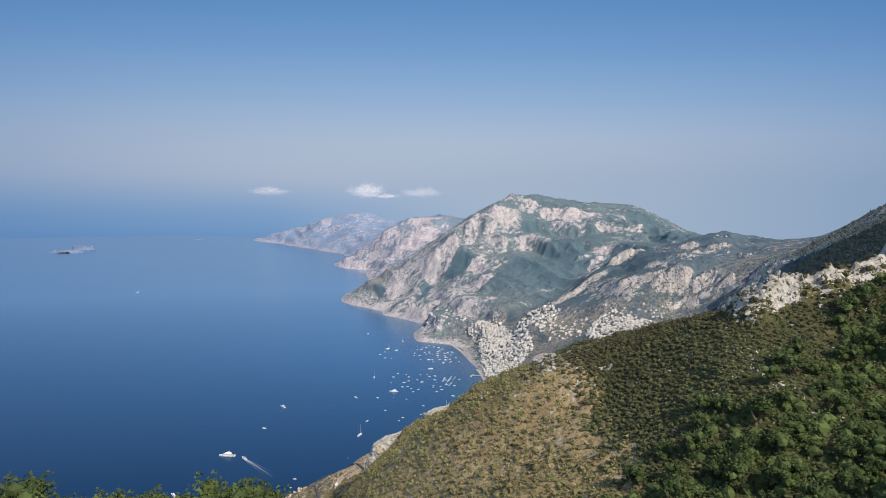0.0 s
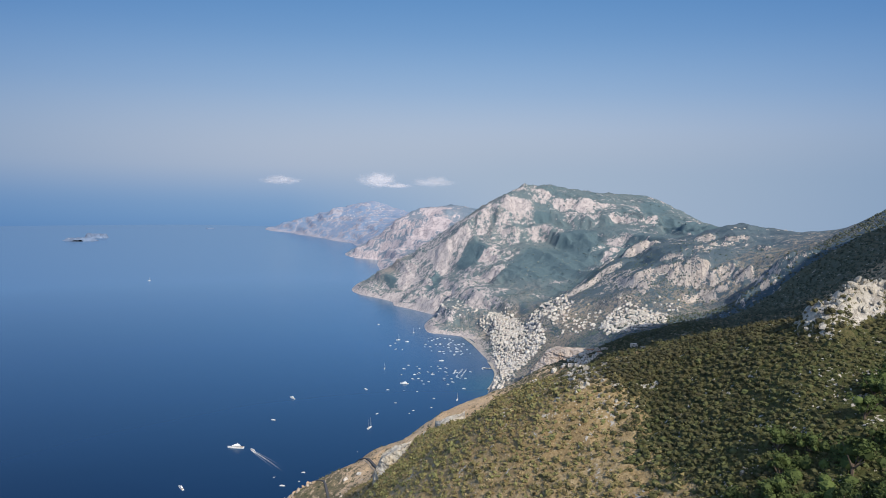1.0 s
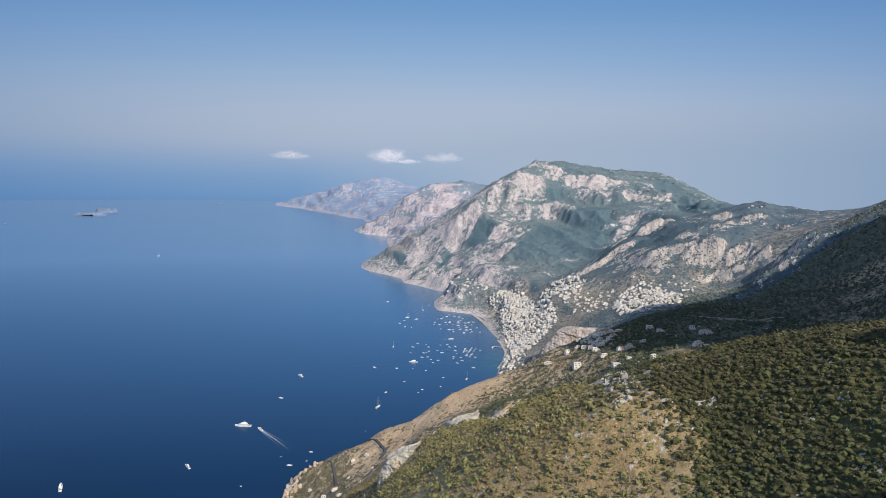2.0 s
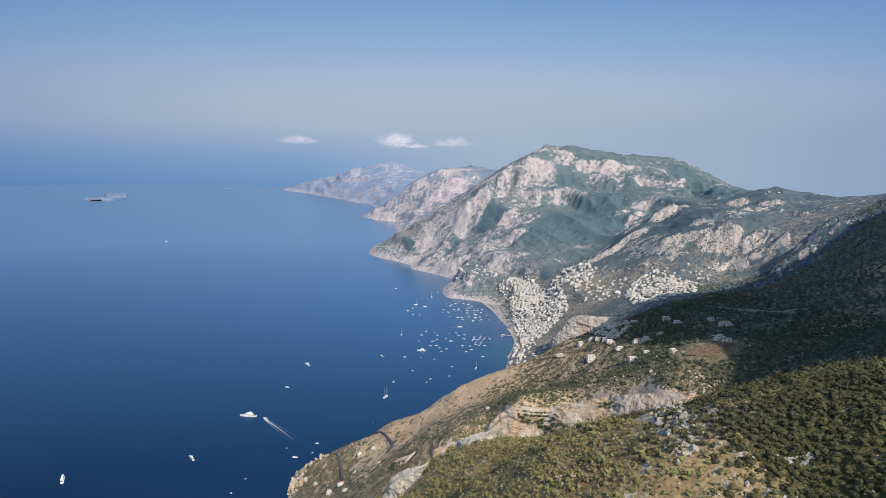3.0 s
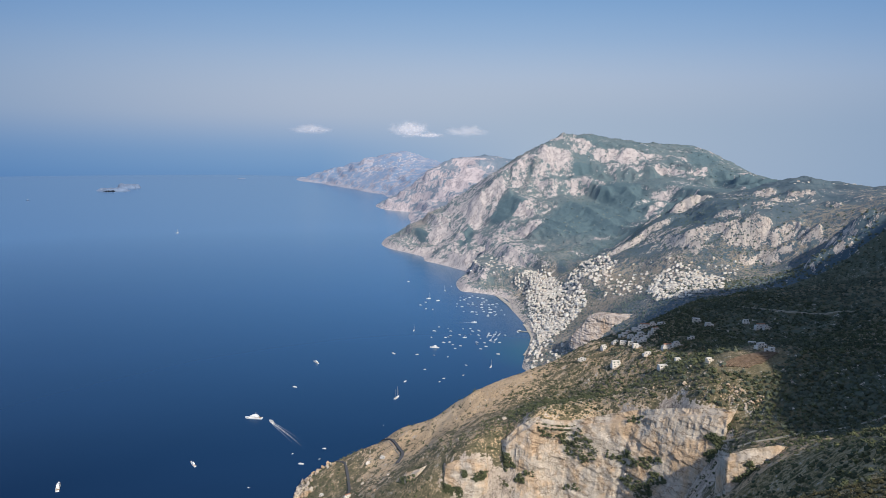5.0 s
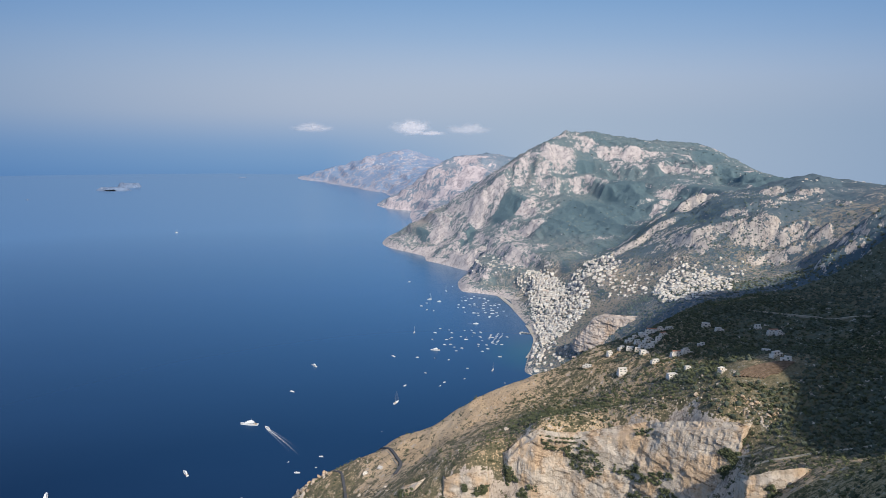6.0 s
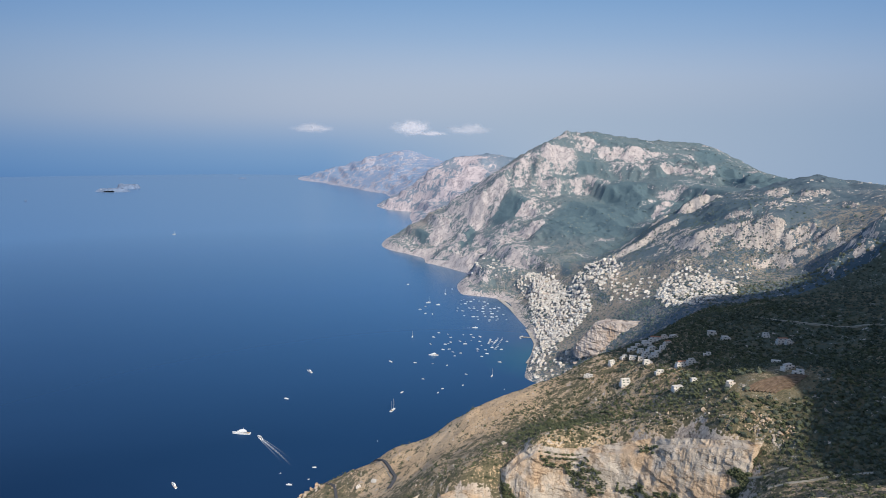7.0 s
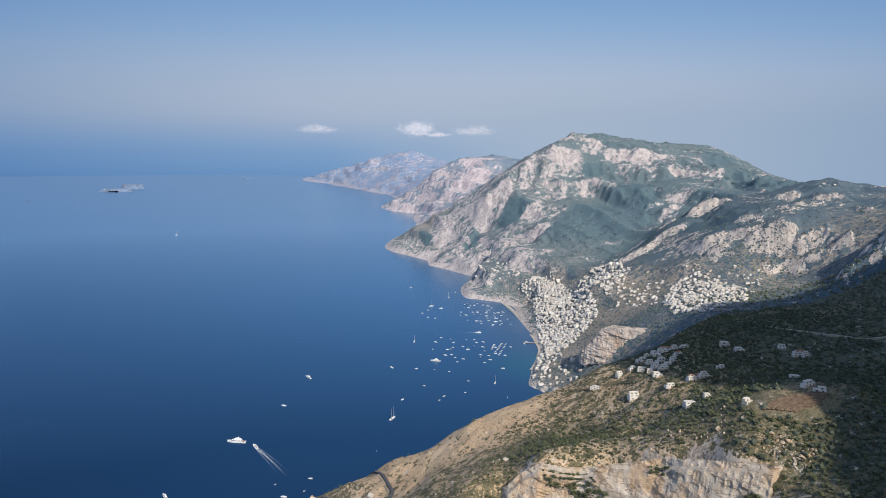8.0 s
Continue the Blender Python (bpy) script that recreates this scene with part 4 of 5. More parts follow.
def cliff_face(name, tops, drops, mat, rough, label, seed, across=200, down=44, out=(0, -1), inset=0.0, scale=1.0):
    """A craggy wall of rock below a line of top points, leaning back a little, with beds, ribs and hollows."""
    tops, drops = [tuple(c / scale for c in p) for p in tops], [d / scale for d in drops]
    t = np.linspace(0, len(tops) - 1, across)
    k = np.arange(len(tops))
    tx, ty, tz = (np.interp(t, k, [p[a] for p in tops]) for a in range(3))
    dr = np.interp(t, k, drops)
    gx, gy = np.gradient(tx), np.gradient(ty)
    dr = dr * (1 + 0.35 * fbm(tx + ty, 0 * tx, 15, 3, seed + 4))
    nx, ny = gy, -gx
    flip = np.sign(nx * out[0] + ny * out[1])
    ln = np.hypot(nx, ny)
    nx, ny = nx * flip / ln, ny * flip / ln
    nx, ny = np.convolve(np.pad(nx, 8, "edge"), np.ones(17) / 17, "valid"), np.convolve(np.pad(ny, 8, "edge"), np.ones(17) / 17, "valid")
    v = np.linspace(-0.06, 1.08, down)[:, None]
    run = np.cumsum(np.hypot(gx, gy))[None, :]
    z = tz[None, :] - dr[None, :] * v + 0.08 * dr[None, :] * fbm(run + 0 * v, 0 * run + 3.0 * v, 12, 3, seed + 9) * (v > 0.02)
    bulge = rough * (0.9 * ridged(run, z * 0.45, 22, 4, seed) + 0.8 * step(fbm(run * 0.2, z + 0.10 * run, 13, 3, seed + 15), -0.04, 0.04) + 0.6 * ridged(run * 0.35, z, 8, 4, seed + 3) + 0.7 * ridged(run, z, 3.6, 4, seed + 6) + 0.5 * ridged(run * 0.3, z + 0.12 * run, 5.5, 3, seed + 7))
    lean = dr[None, :] * (0.36 * v) + 1.8 - inset + bulge - 2.6 * rough * (v < 0)
    ends = (np.minimum(1, np.minimum(t, len(tops) - 1 - t) * 2.6) ** 0.7)[None, :]
    lean = lean * ends - 7.0 * (1 - ends)
    co = np.stack([tx[None] + nx[None] * (lean + 1.0), ty[None] + ny[None] * (lean + 1.0), z], -1).reshape(-1, 3) * scale
    i = np.arange(across * down).reshape(down, across)
    quads = np.stack([i[:-1, :-1], i[1:, :-1], i[1:, 1:], i[:-1, 1:]], -1).reshape(-1, 4)
    tagged(new(name, quick_mesh(name, co, quads, mat, smooth=False)), label, "cliff", kind="structure")
    # bushes that cling to the ledges
    r = np.random.default_rng(seed)
    hold = co.reshape(down, across, 3)[3:-3, 6:-6].reshape(-1, 3)
    patch = fbm(hold[:, 0] * 1.2, hold[:, 2] * 1.6 + 0.3 * hold[:, 1], 18, 3, seed + 12) > 0.20
    pick = r.permutation(np.flatnonzero(patch))[: int(0.11 * len(hold))]
    return hold[pick]


LEDGES = []
LEDGES.append(cliff_face("cliff_main", [(62, 504, 103), (72, 502, 114), (82, 497, 123), (104, 489, 124), (137, 468, 140), (150, 450, 149), (160, 438, 154), (168, 430, 158), (175, 424, 160)],
           (38, 46, 52, 45, 45, 40, 34, 28, 20), CLIFF, 1.0, "pale limestone cliff with orange stains and cracks", 201, 260, 60))
LEDGES.append(cliff_face("cliff_lower", [(24, 510, 86), (34, 506, 92), (45, 501, 95), (56, 503, 98)], (24, 30, 32, 26), CLIFF, 0.8, "grey limestone cliff between bushes", 211, 110, 40))
LEDGES.append(cliff_face("cliff_seaward", [(-2, 538, 66), (6, 530, 72), (14, 524, 78)], (24, 28, 26), CLIFF, 0.8, "grey limestone cliff above the sea", 221, 70, 36))
LEDGES.append(cliff_face("cliff_knob", [(128, 352, 172), (138, 346, 178), (148, 344, 180), (158, 350, 176)], (26, 30, 28, 22), CLIFF, 0.7, "pale rock knob beside the ravine", 231, 90, 40))
cliff_face("cliff_bluff", [(-9, 204, 221), (-6, 203, 228), (-2, 202, 231), (2, 201.5, 232)], (7, 12, 9, 4), PALE_ROCK, 1.8,
           "grey limestone bluff at the slope's edge", 251, 90, 40, out=(0, -1), scale=0.3)
cliff_face("cliff_slab", [(8, 201, 237.5), (12, 200.5, 239.5), (17, 202, 240)], (3.5, 5, 3.5), PALE_ROCK, 1.8, "pale limestone slab on the slope's edge", 261, 70, 26, out=(-0.5, -1), scale=0.3)
LEDGES.append(cliff_face("cliff_town", [(212, 912, 48), (222, 906, 62), (234, 900, 79), (246, 895, 85), (265, 885, 86), (288, 875, 87), (302, 868, 86), (316, 862, 92)], (8, 20, 38, 46, 38, 38, 22, 8), HAZED_TOWN_CLIFF, 1.8,
           "orange limestone cliff below the town", 241, 160, 48, inset=8.0))


def ledge_bushes():
    p = np.concatenate(LEDGES[:4])
    r = np.random.default_rng(9)
    kinds = [leafy(s, 12, 0.5, 0.8, 0.8, 4) for s in range(60, 63)]
    planted("ledge_bushes", kinds, p[:, 0], p[:, 1] - 0.3, r.uniform(0.5, 1.5, len(p)), r.uniform(0.1, 0.7, len(p)), HEAD_SCRUB,
            "dark green bushes clinging to the cliff ledges", "bushes", 10, 0.9, z=p[:, 2])


ledge_bushes()


def boulders(name, centres, spread_m, size, count, seed, label, mat=None):
    """Broken pale rocks strewn about the given places."""
    r = np.random.default_rng(seed)
    kinds = []
    for k in range(5):
        bm = bmesh.new()
        bmesh.ops.create_icosphere(bm, subdivisions=2, radius=1.0)
        co = np.array([v.co[:] for v in bm.verts])
        f = np.array([[v.index for v in q.verts] for q in bm.faces])
        bm.free()
        for cut in r.normal(size=(14, 3)):
            cut /= np.linalg.norm(cut)
            over = np.clip(co @ cut - r.uniform(0.3, 0.7), 0, None)
            co = co - over[:, None] * cut * 0.9
        kinds.append((co * r.uniform(0.6, 1.5, (1, 3)), f))
    c = np.array(centres, float)[r.integers(0, len(centres), count)]
    x, y = c[:, 0] + r.normal(0, spread_m, count), c[:, 1] + r.normal(0, spread_m * 0.7, count)
    rad = size * np.exp(r.normal(-0.3, 0.45, count))
    ob = planted(name, kinds, x, y, rad, np.full(count, 0.5), mat or PALE_ROCK, label, "rocks", seed, 1.1, -0.1)
    return ob


boulders("crest_rocks", [(53, 113), (57, 112.5), (60, 112), (64, 111), (70, 110), (76, 109), (82, 108), (90, 107), (98, 106)], 1.5, 0.33, 420, 301, "white weathered limestone crags along the crest")
boulders("ridge_rocks", [(30, 148), (29, 145), (28, 142), (27, 139), (26, 136), (25.5, 133), (25, 131)], 0.80, 0.36, 320, 302, "grey limestone spine on the hillside")
boulders("slope_rocks", [(14, 198), (4, 212), (-4, 212), (34, 112), (33, 98), (38, 97), (25, 125), (10, 160), (20, 170), (16, 140), (48, 100), (35, 158), (42, 162), (50, 165), (58, 160), (30, 172), (45, 172), (62, 168)], 3.6, 0.19, 800, 303, "pale stones lying among the bushes")
boulders("bluff_rocks", [(-4, 213), (-8, 214), (-2, 216), (-12, 218), (8, 205), (11, 204)], 2.2, 0.45, 300, 304, "grey limestone bluff at the slope's edge")
boulders("tip_rocks", [(-88, 612), (-87, 622), (-85, 632), (-82, 642), (-77, 652), (-70, 655), (-62, 640), (-84, 626), (-80, 618)], 3.2, 2.1, 110, 306, "broken limestone rocks on the headland's tip", CLIFF)
boulders("headland_rocks", [(-34, 640), (-26, 645), (-20, 560), (-30, 585), (10, 545), (30, 530), (60, 540), (95, 520), (130, 500), (145, 480), (160, 470), (150, 455), (60, 600), (100, 580), (140, 560)], 9.0, 0.75, 420, 307,
         "pale limestone outcrops among the dry grass", CLIFF)

# ---- houses ----
PLASTER = [plain("white_plaster", (0.74, 0.69, 0.63), 0.85, 0.2, scale=0.6), plain("cream_plaster", (0.66, 0.59, 0.51), 0.85, 0.2, scale=0.6),
           plain("pink_plaster", (0.72, 0.55, 0.48), 0.85, 0.2, scale=0.6), plain("ochre_plaster", (0.66, 0.56, 0.44), 0.85, 0.2, scale=0.6)]
ROOF = plain("pale_roof", (0.70, 0.66, 0.60), 0.9, 0.1, scale=0.8)
TERRACOTTA = plain("terracotta_tiles", (0.45, 0.23, 0.15), 0.9, 0.1, scale=1.2)
WINDOW = plain("dark_window", (0.06, 0.07, 0.08), 0.25, 0.5)
SHUTTER = plain("green_shutter", (0.10, 0.15, 0.12), 0.6, 0.3)


def old_walls():
    """Limewashed walls, each a little different."""
    m, n, l, b = material("limewash", 0.85, 0.2)
    g = n.new("ShaderNodeNewGeometry")
    tone = ramp_node(n, l, g.outputs["Random Per Island"], [(0.0, (0.42, 0.39, 0.36)), (0.2, (0.60, 0.54, 0.47)), (0.45, (0.82, 0.77, 0.69)), (0.65, (0.70, 0.59, 0.50)), (0.8, (0.85, 0.82, 0.76)), (1.0, (0.84, 0.81, 0.77))])
    l.new(mix_node(n, l, 0.22, tone, ramp_node(n, l, noise_node(n, l, 0.8, 5.0), [(0.3, (0.45, 0.42, 0.38)), (0.7, (0.72, 0.68, 0.62))])), b.inputs["Base Color"])
    return m


OLD_WALLS = old_walls()


def box(bm, x, y, z, sx, sy, sz):
    """A box that stands on z, centred on x and y."""
    return bmesh.ops.create_cube(bm, size=1.0, matrix=Matrix.Translation((x, y, z + sz / 2)) @ Matrix.Diagonal((sx, sy, sz, 1)))["verts"]


def mesh_of(name, bm, mat, bevel=0.0):
    if bevel:
        bmesh.ops.bevel(bm, geom=bm.edges[:], offset=bevel, segments=1, affect="EDGES")
    me = bpy.data.meshes.new(name)
    bm.to_mesh(me)
    bm.free()
    me.materials.append(mat)
    return me


def house_model(seed, name="house", label="white plastered house with a flat roof on the slope", group="houses of the town", pitched=0.2, walls=(0, 0, 0, 0, 1, 1, 2, 3)):
    """A house of one to three stepped storeys with a parapet, openings and at times a terrace, built round its own base."""
    q = random.Random(seed)
    e = tagged(new(name), label, "house", group)
    w, d = q.uniform(5.0, 9.0), q.uniform(4.0, 6.0)
    storeys = q.choice((1, 2, 2, 3))
    wall_mat = PLASTER[q.choice(walls)]
    bm = bmesh.new()
    box(bm, 0, 0, -2.6, w + 0.3, d + 0.3, 2.65)
    part("foundation", mesh_of("foundation", bm, PLASTER[1]), e)
    z, ww, dd, ox, oy = 0.0, w, d, 0.0, 0.0
    for s in range(storeys):
        bm = bmesh.new()
        box(bm, ox, oy, z, ww, dd, 2.9)
        part("wall", mesh_of("wall", bm, wall_mat, 0.05), e)
        count = max(1, int(ww / 2.2))
        for k in range(count):
            x = ox + (k + 0.5 - count / 2) * ww / count
            tall = q.random() < 0.35
            bm = bmesh.new()
            box(bm, x, oy - dd / 2, z + (0.1 if tall else 0.9), 0.95, 0.14, 2.1 if tall else 1.25)
            part("door" if tall else "window", mesh_of("opening", bm, SHUTTER if q.random() < 0.3 else WINDOW), e)
        bm = bmesh.new()
        box(bm, ox + ww / 2, oy, z + 0.9, 0.14, 0.95, 1.25)
        part("window", mesh_of("opening", bm, WINDOW), e)
        z += 2.9
        nw = ww * q.uniform(0.62, 0.95)
        nd = dd * q.uniform(0.60, 0.9)
        if s < storeys - 1:
            bm = bmesh.new()
            box(bm, ox, oy, z, ww + 0.25, dd + 0.25, 0.12)
            for sx, sy, lx, ly in ((0, -dd / 2, ww + 0.2, 0.14), (ww / 2, 0, 0.14, dd), (-ww / 2, 0, 0.14, dd)):
                box(bm, ox + sx, oy + sy, z + 0.12, lx, ly, 0.75)
            part("terrace", mesh_of("terrace", bm, wall_mat), e)
            ox, oy = ox + (ww - nw) * q.uniform(-0.5, 0.5), oy + (dd - nd) / 2
            z += 0.12
            ww, dd = nw, nd
    bm = bmesh.new()
    kind = q.random()
    if kind < pitched:
        box(bm, ox, oy, z, ww + 0.5, dd + 0.5, 0.15)
        top = box(bm, ox, oy, z + 0.15, ww + 0.5, dd + 0.5, 1.1)
        for v in top:
            if v.co.z > z + 0.6:
                v.co.y = oy + (v.co.y - oy) * 0.06
        part("roof", mesh_of("roof", bm, TERRACOTTA), e, "terracotta tiled pitched roof")
    else:
        box(bm, ox, oy, z, ww + 0.25, dd + 0.25, 0.16)
        for sx, sy, lx, ly in ((0, -dd / 2, ww + 0.25, 0.16), (0, dd / 2, ww + 0.25, 0.16), (ww / 2, 0, 0.16, dd), (-ww / 2, 0, 0.16, dd)):
            box(bm, ox + sx, oy + sy, z + 0.16, lx, ly, 0.4)
        part("roof", mesh_of("roof", bm, ROOF), e)
        if kind > 0.75:
            bm = bmesh.new()
            bmesh.ops.create_uvsphere(bm, u_segments=10, v_segments=6, radius=1.0, matrix=Matrix.Translation((ox, oy, z + 0.1)) @ Matrix.Diagonal((ww * 0.38, dd * 0.38, 0.9, 1)))
            part("vault", mesh_of("vault", bm, PLASTER[0]), e)
        elif kind > 0.5:
            bm = bmesh.new()
            box(bm, ox + ww * 0.28, oy + dd * 0.2, z + 0.16, 0.7, 0.6, 1.1)
            part("chimney", mesh_of("chimney", bm, wall_mat), e)
    return e


def inside(px, py, poly):
    hit = False
    for (ax, ay), (bx, by) in zip(poly, poly[1:] + poly[:1]):
        if (ay > py) != (by > py) and px < (bx - ax) * (py - ay) / (by - ay) + ax:
            hit = not hit
    return hit


# quarters of the town: outline, spacing in metres, how many kept
QUARTERS = [
    ([(220, 1370), (248, 1372), (279, 1333), (280, 1244), (290, 1183), (287, 1104), (279, 1062), (259, 1043), (226, 1009), (209, 1017), (207, 1122), (217, 1200), (233, 1315)], 2.95, 0.60),
    ([(292, 1229), (322, 1271), (361, 1278), (351, 1153), (329, 1110), (308, 1113), (290, 1168)], 3.7, 0.52),
    ([(327, 956), (367, 1030), (401, 1023), (408, 1000), (418, 942), (411, 889), (371, 845), (318, 819), (311, 883)], 3.7, 0.42),
    ([(208, 1081), (229, 1077), (209, 974), (192, 964), (173, 949), (160, 962), (190, 1033)], 3.8, 0.5),
    ([(183, 1534), (224, 1437), (224, 1362), (185, 1408)], 7.0, 0.42),
    ([(305, 1138), (372, 1067), (326, 964), (297, 1047)], 6.6, 0.42),
    ([(354, 1145), (411, 1038), (467, 978), (438, 922), (403, 1018)], 6.6, 0.40),
    ([(165, 932), (200, 905), (238, 892), (262, 905), (232, 950), (212, 968), (178, 955)], 6.0, 0.42),
    ([(140, 1500), (183, 1534), (185, 1408), (163, 1400)], 8.0, 0.3),
]


def town():
    q = random.Random(5)
    spots = []
    for poly, gap, kept in QUARTERS:
        xs, ys = [p[0] for p in poly], [p[1] for p in poly]
        y = min(ys)
        while y < max(ys):
            x = min(xs)
            while x < max(xs):
                px, py = x + q.uniform(-0.8, 0.8) * gap, y + q.uniform(-0.6, 0.6) * gap
                if q.random() < kept and inside(px, py, poly):
                    spots.append((px, py))
                x += gap * 1.6
            y += gap * 0.82
    z = height([p[0] for p in spots], [p[1] for p in spots])
    spots = [(x, y, float(h)) for (x, y), h in zip(spots, z) if h > 2.5]
    q.shuffle(spots)
    models = [house_model(900 + k) for k in range(14)]
    for k, (x, y, h) in enumerate(spots[:290]):
        s = q.uniform(0.28, 0.44)
        m = pose(x, y, h + 0.3, 0, 0, q.choice((-18, -8, 0, 6, 14, 25)) + q.uniform(-6, 6)) @ Matrix.Diagonal((s * 1.6, s, s * 0.52, 1))
        if k < len(models):
            models[k].matrix_basis = m
        else:
            copy_thing(models[k % len(models)], pose(0, 0, 0)).matrix_basis = m
    # the rest of the crowded quarters
    bm, dark = bmesh.new(), bmesh.new()
    for x, y, h in spots[290:]:
        w, d, t = q.uniform(2.4, 5.0), q.uniform(1.8, 2.6), q.choice((0.7, 0.9, 1.2, 1.5, 1.9))
        if q.random() < 0.14:
            w, t = q.uniform(5.0, 8.0), q.uniform(1.4, 2.4)
        made = box(bm, 0, 0, -1.2, w, d, t + 1.2) + box(bm, 0, 0, t, w + 0.15, d + 0.15, 0.12)
        if q.random() < 0.5:
            made += box(bm, q.uniform(-0.2, 0.2) * w, d * 0.2, t + 0.12, w * q.uniform(0.3, 0.6), d * 0.5, q.choice((0.6, 0.9, 1.2)))
        if q.random() < 0.5:
            made += box(bm, q.uniform(-0.1, 0.1) * w, -d / 2 - 0.5, -1.6, w * q.uniform(0.5, 0.9), 1.0, q.uniform(1.5, 2.0))
        count = max(1, int(w / 1.5))
        for k in range(count):
            if q.random() < 0.75:
                made += box(dark, (k + 0.5 - count / 2) * w / count, -d / 2, t - q.uniform(0.65, 0.75), 0.5, 0.16, 0.5)
        turn = q.uniform(-9, 9)
        for v in made:
            v.co = pose(x, y, h + 0.3, 0, 0, 4 + 20 * math.sin(x * 0.05 + y * 0.03) + turn) @ v.co
    tagged(new("crowded_houses", mesh_of("crowded_houses", bm, OLD_WALLS)), "white, cream and grey houses crowded on the steep town slope", "houses", kind="stuff")
    tagged(new("house_openings", mesh_of("house_openings", dark, WINDOW)), "small dark windows and doors of the crowded houses", "windows", kind="stuff")
    return models


MODELS = town()


def hamlet():
    """Houses standing by themselves on the headland's plateau and tip, and on the high saddle."""
    q = random.Random(8)
    own = [house_model(950 + k, "house", "white plastered house among trees on the headland", "houses of the headland", 0.06, (0, 0, 0, 1)) for k in range(8)]
    spots = [(159, 601), (172, 544), (207, 553), (233, 601), (238, 590), (265, 565), (269, 563), (227, 506), (262, 580), (210, 468), (211, 460), (179, 467),
             (179, 509), (185, 542), (192, 542), (169, 508), (156, 562), (142, 601), (177, 610), (185, 620), (191, 621), (196, 616), (204, 617), (211, 617),
             (179, 598), (186, 596), (185, 584), (174, 583), (174, 571), (200, 602), (180, 588), (172, 593), (192, 590), (181, 578), (168, 602), (188, 608),
             (-66, 602), (-43, 572), (-29, 614), (-17, 610), (-52, 570), (-38, 556), (172, 868), (181, 880), (190, 872)]
    spots += [(650, 1157), (660, 1160), (668, 1158), (756, 1188), (766, 1184), (775, 1180), (640, 1150)]
    for k, (x, y) in enumerate(spots):
        s = q.uniform(0.35, 0.5) if x < 0 else q.uniform(0.52, 0.80) if y < 700 else q.uniform(0.35, 0.5)
        m = pose(x, y, float(height(x, y)[0]) + 0.2, 0, 0, q.uniform(-30, 30)) @ Matrix.Diagonal((s * 1.6, s, s * 0.58, 1))
        ob = own[k] if k < len(own) else copy_thing(own[k % len(own)], pose(0, 0, 0))
        ob.matrix_basis = m


hamlet()


def far_specks():
    """Houses of the far villages, too small to tell apart."""
    q = random.Random(31)
    bm = bmesh.new()
    for cx, cy, sx, sy, count in ((30, 4100, 90, 110, 40), (-150, 4180, 80, 60, 12), (60, 3900, 50, 60, 12)):
        for k in range(count):
            x, y = q.gauss(cx, sx), q.gauss(cy, sy)
            h = float(height(x, y)[0])
            if h > 5:
                box(bm, x, y, h - 2, q.uniform(4, 8), q.uniform(4, 6), q.uniform(4, 5.5))
    # blue-grey walls: the haze over the villages is put into the plaster's colour
    tagged(new("far_village_houses", mesh_of("far_village_houses", bm, plain("hazed_far_plaster", (0.62, 0.63, 0.67), 0.9, 0.1))),
           "tiny pale houses of far villages in the haze", "houses", kind="stuff")


far_specks()

# ---- boats ----
HULL_WHITE = plain("white_hull", (0.80, 0.80, 0.79), 0.3, 0.5, vary=0.04)
DECK = plain("teak_deck", (0.45, 0.33, 0.22), 0.7, 0.2)
GLASS_DARK = plain("dark_boat_windows", (0.03, 0.035, 0.045), 0.12, 0.6, vary=0.02)
BLUE_HULL = plain("blue_hull", (0.08, 0.14, 0.26), 0.3, 0.5)
ALU = plain("mast_metal", (0.70, 0.70, 0.70), 0.35, 0.5, 0.6)
CANVAS = plain("canvas_awning", (0.62, 0.60, 0.55), 0.9, 0.1)


def hull_mesh(length, beam, free, mat, name="hull"):
    """A boat's hull, bow towards +x, with flare, sheer and transom."""
    bm = bmesh.new()
    rows = []
    steps = 12
    for k in range(steps + 1):
        u = k / steps
        x = (u - 0.5) * length
        half = beam / 2 * (1 - max(0, (u - 0.45) / 0.55) ** 2.2) * (0.88 + 0.12 * min(1, u / 0.3)) + 0.01
        deck = free * (0.85 + 0.45 * u * u)
        rows.append([bm.verts.new((x - 0.05 * length * (u > 0.99), s * half * f, z)) for s, f, z in
                     ((-1, 0.15, -0.3), (-1, 0.82, 0.0), (-1, 1.0, deck), (1, 1.0, deck), (1, 0.82, 0.0), (1, 0.15, -0.3))])
    for a, b in zip(rows, rows[1:]):
        for j in range(5):
            bm.faces.new((a[j], b[j], b[j + 1], a[j + 1]))
    bm.faces.new(rows[0])
    bm.faces.new(rows[-1][::-1])
    bmesh.ops.recalc_face_normals(bm, faces=bm.faces[:])
    return mesh_of(name, bm, mat)


def block(name, mat, x, z, sx, sy, sz, slope=0.25, bevel=0.0):
    """A deckhouse with a raked front."""
    bm = bmesh.new()
    for v in box(bm, x, 0, z, sx, sy, sz):
        if v.co.z > z + sz / 2:
            v.co.x = x + (v.co.x - x) * (1 - slope) - 0.1 * sx * slope
            v.co.y *= 0.86
    return mesh_of(name, bm, mat, bevel)


def rod(name, mat, a, b, r0, r1):
    a, b = Vector(a), Vector(b)
    bm = bmesh.new()
    m = Matrix.Translation((a + b) / 2) @ (b - a).to_track_quat("Z", "Y").to_matrix().to_4x4()
    bmesh.ops.create_cone(bm, cap_ends=True, segments=8, radius1=r0, radius2=r1, depth=(b - a).length, matrix=m)
    return mesh_of(name, bm, mat)


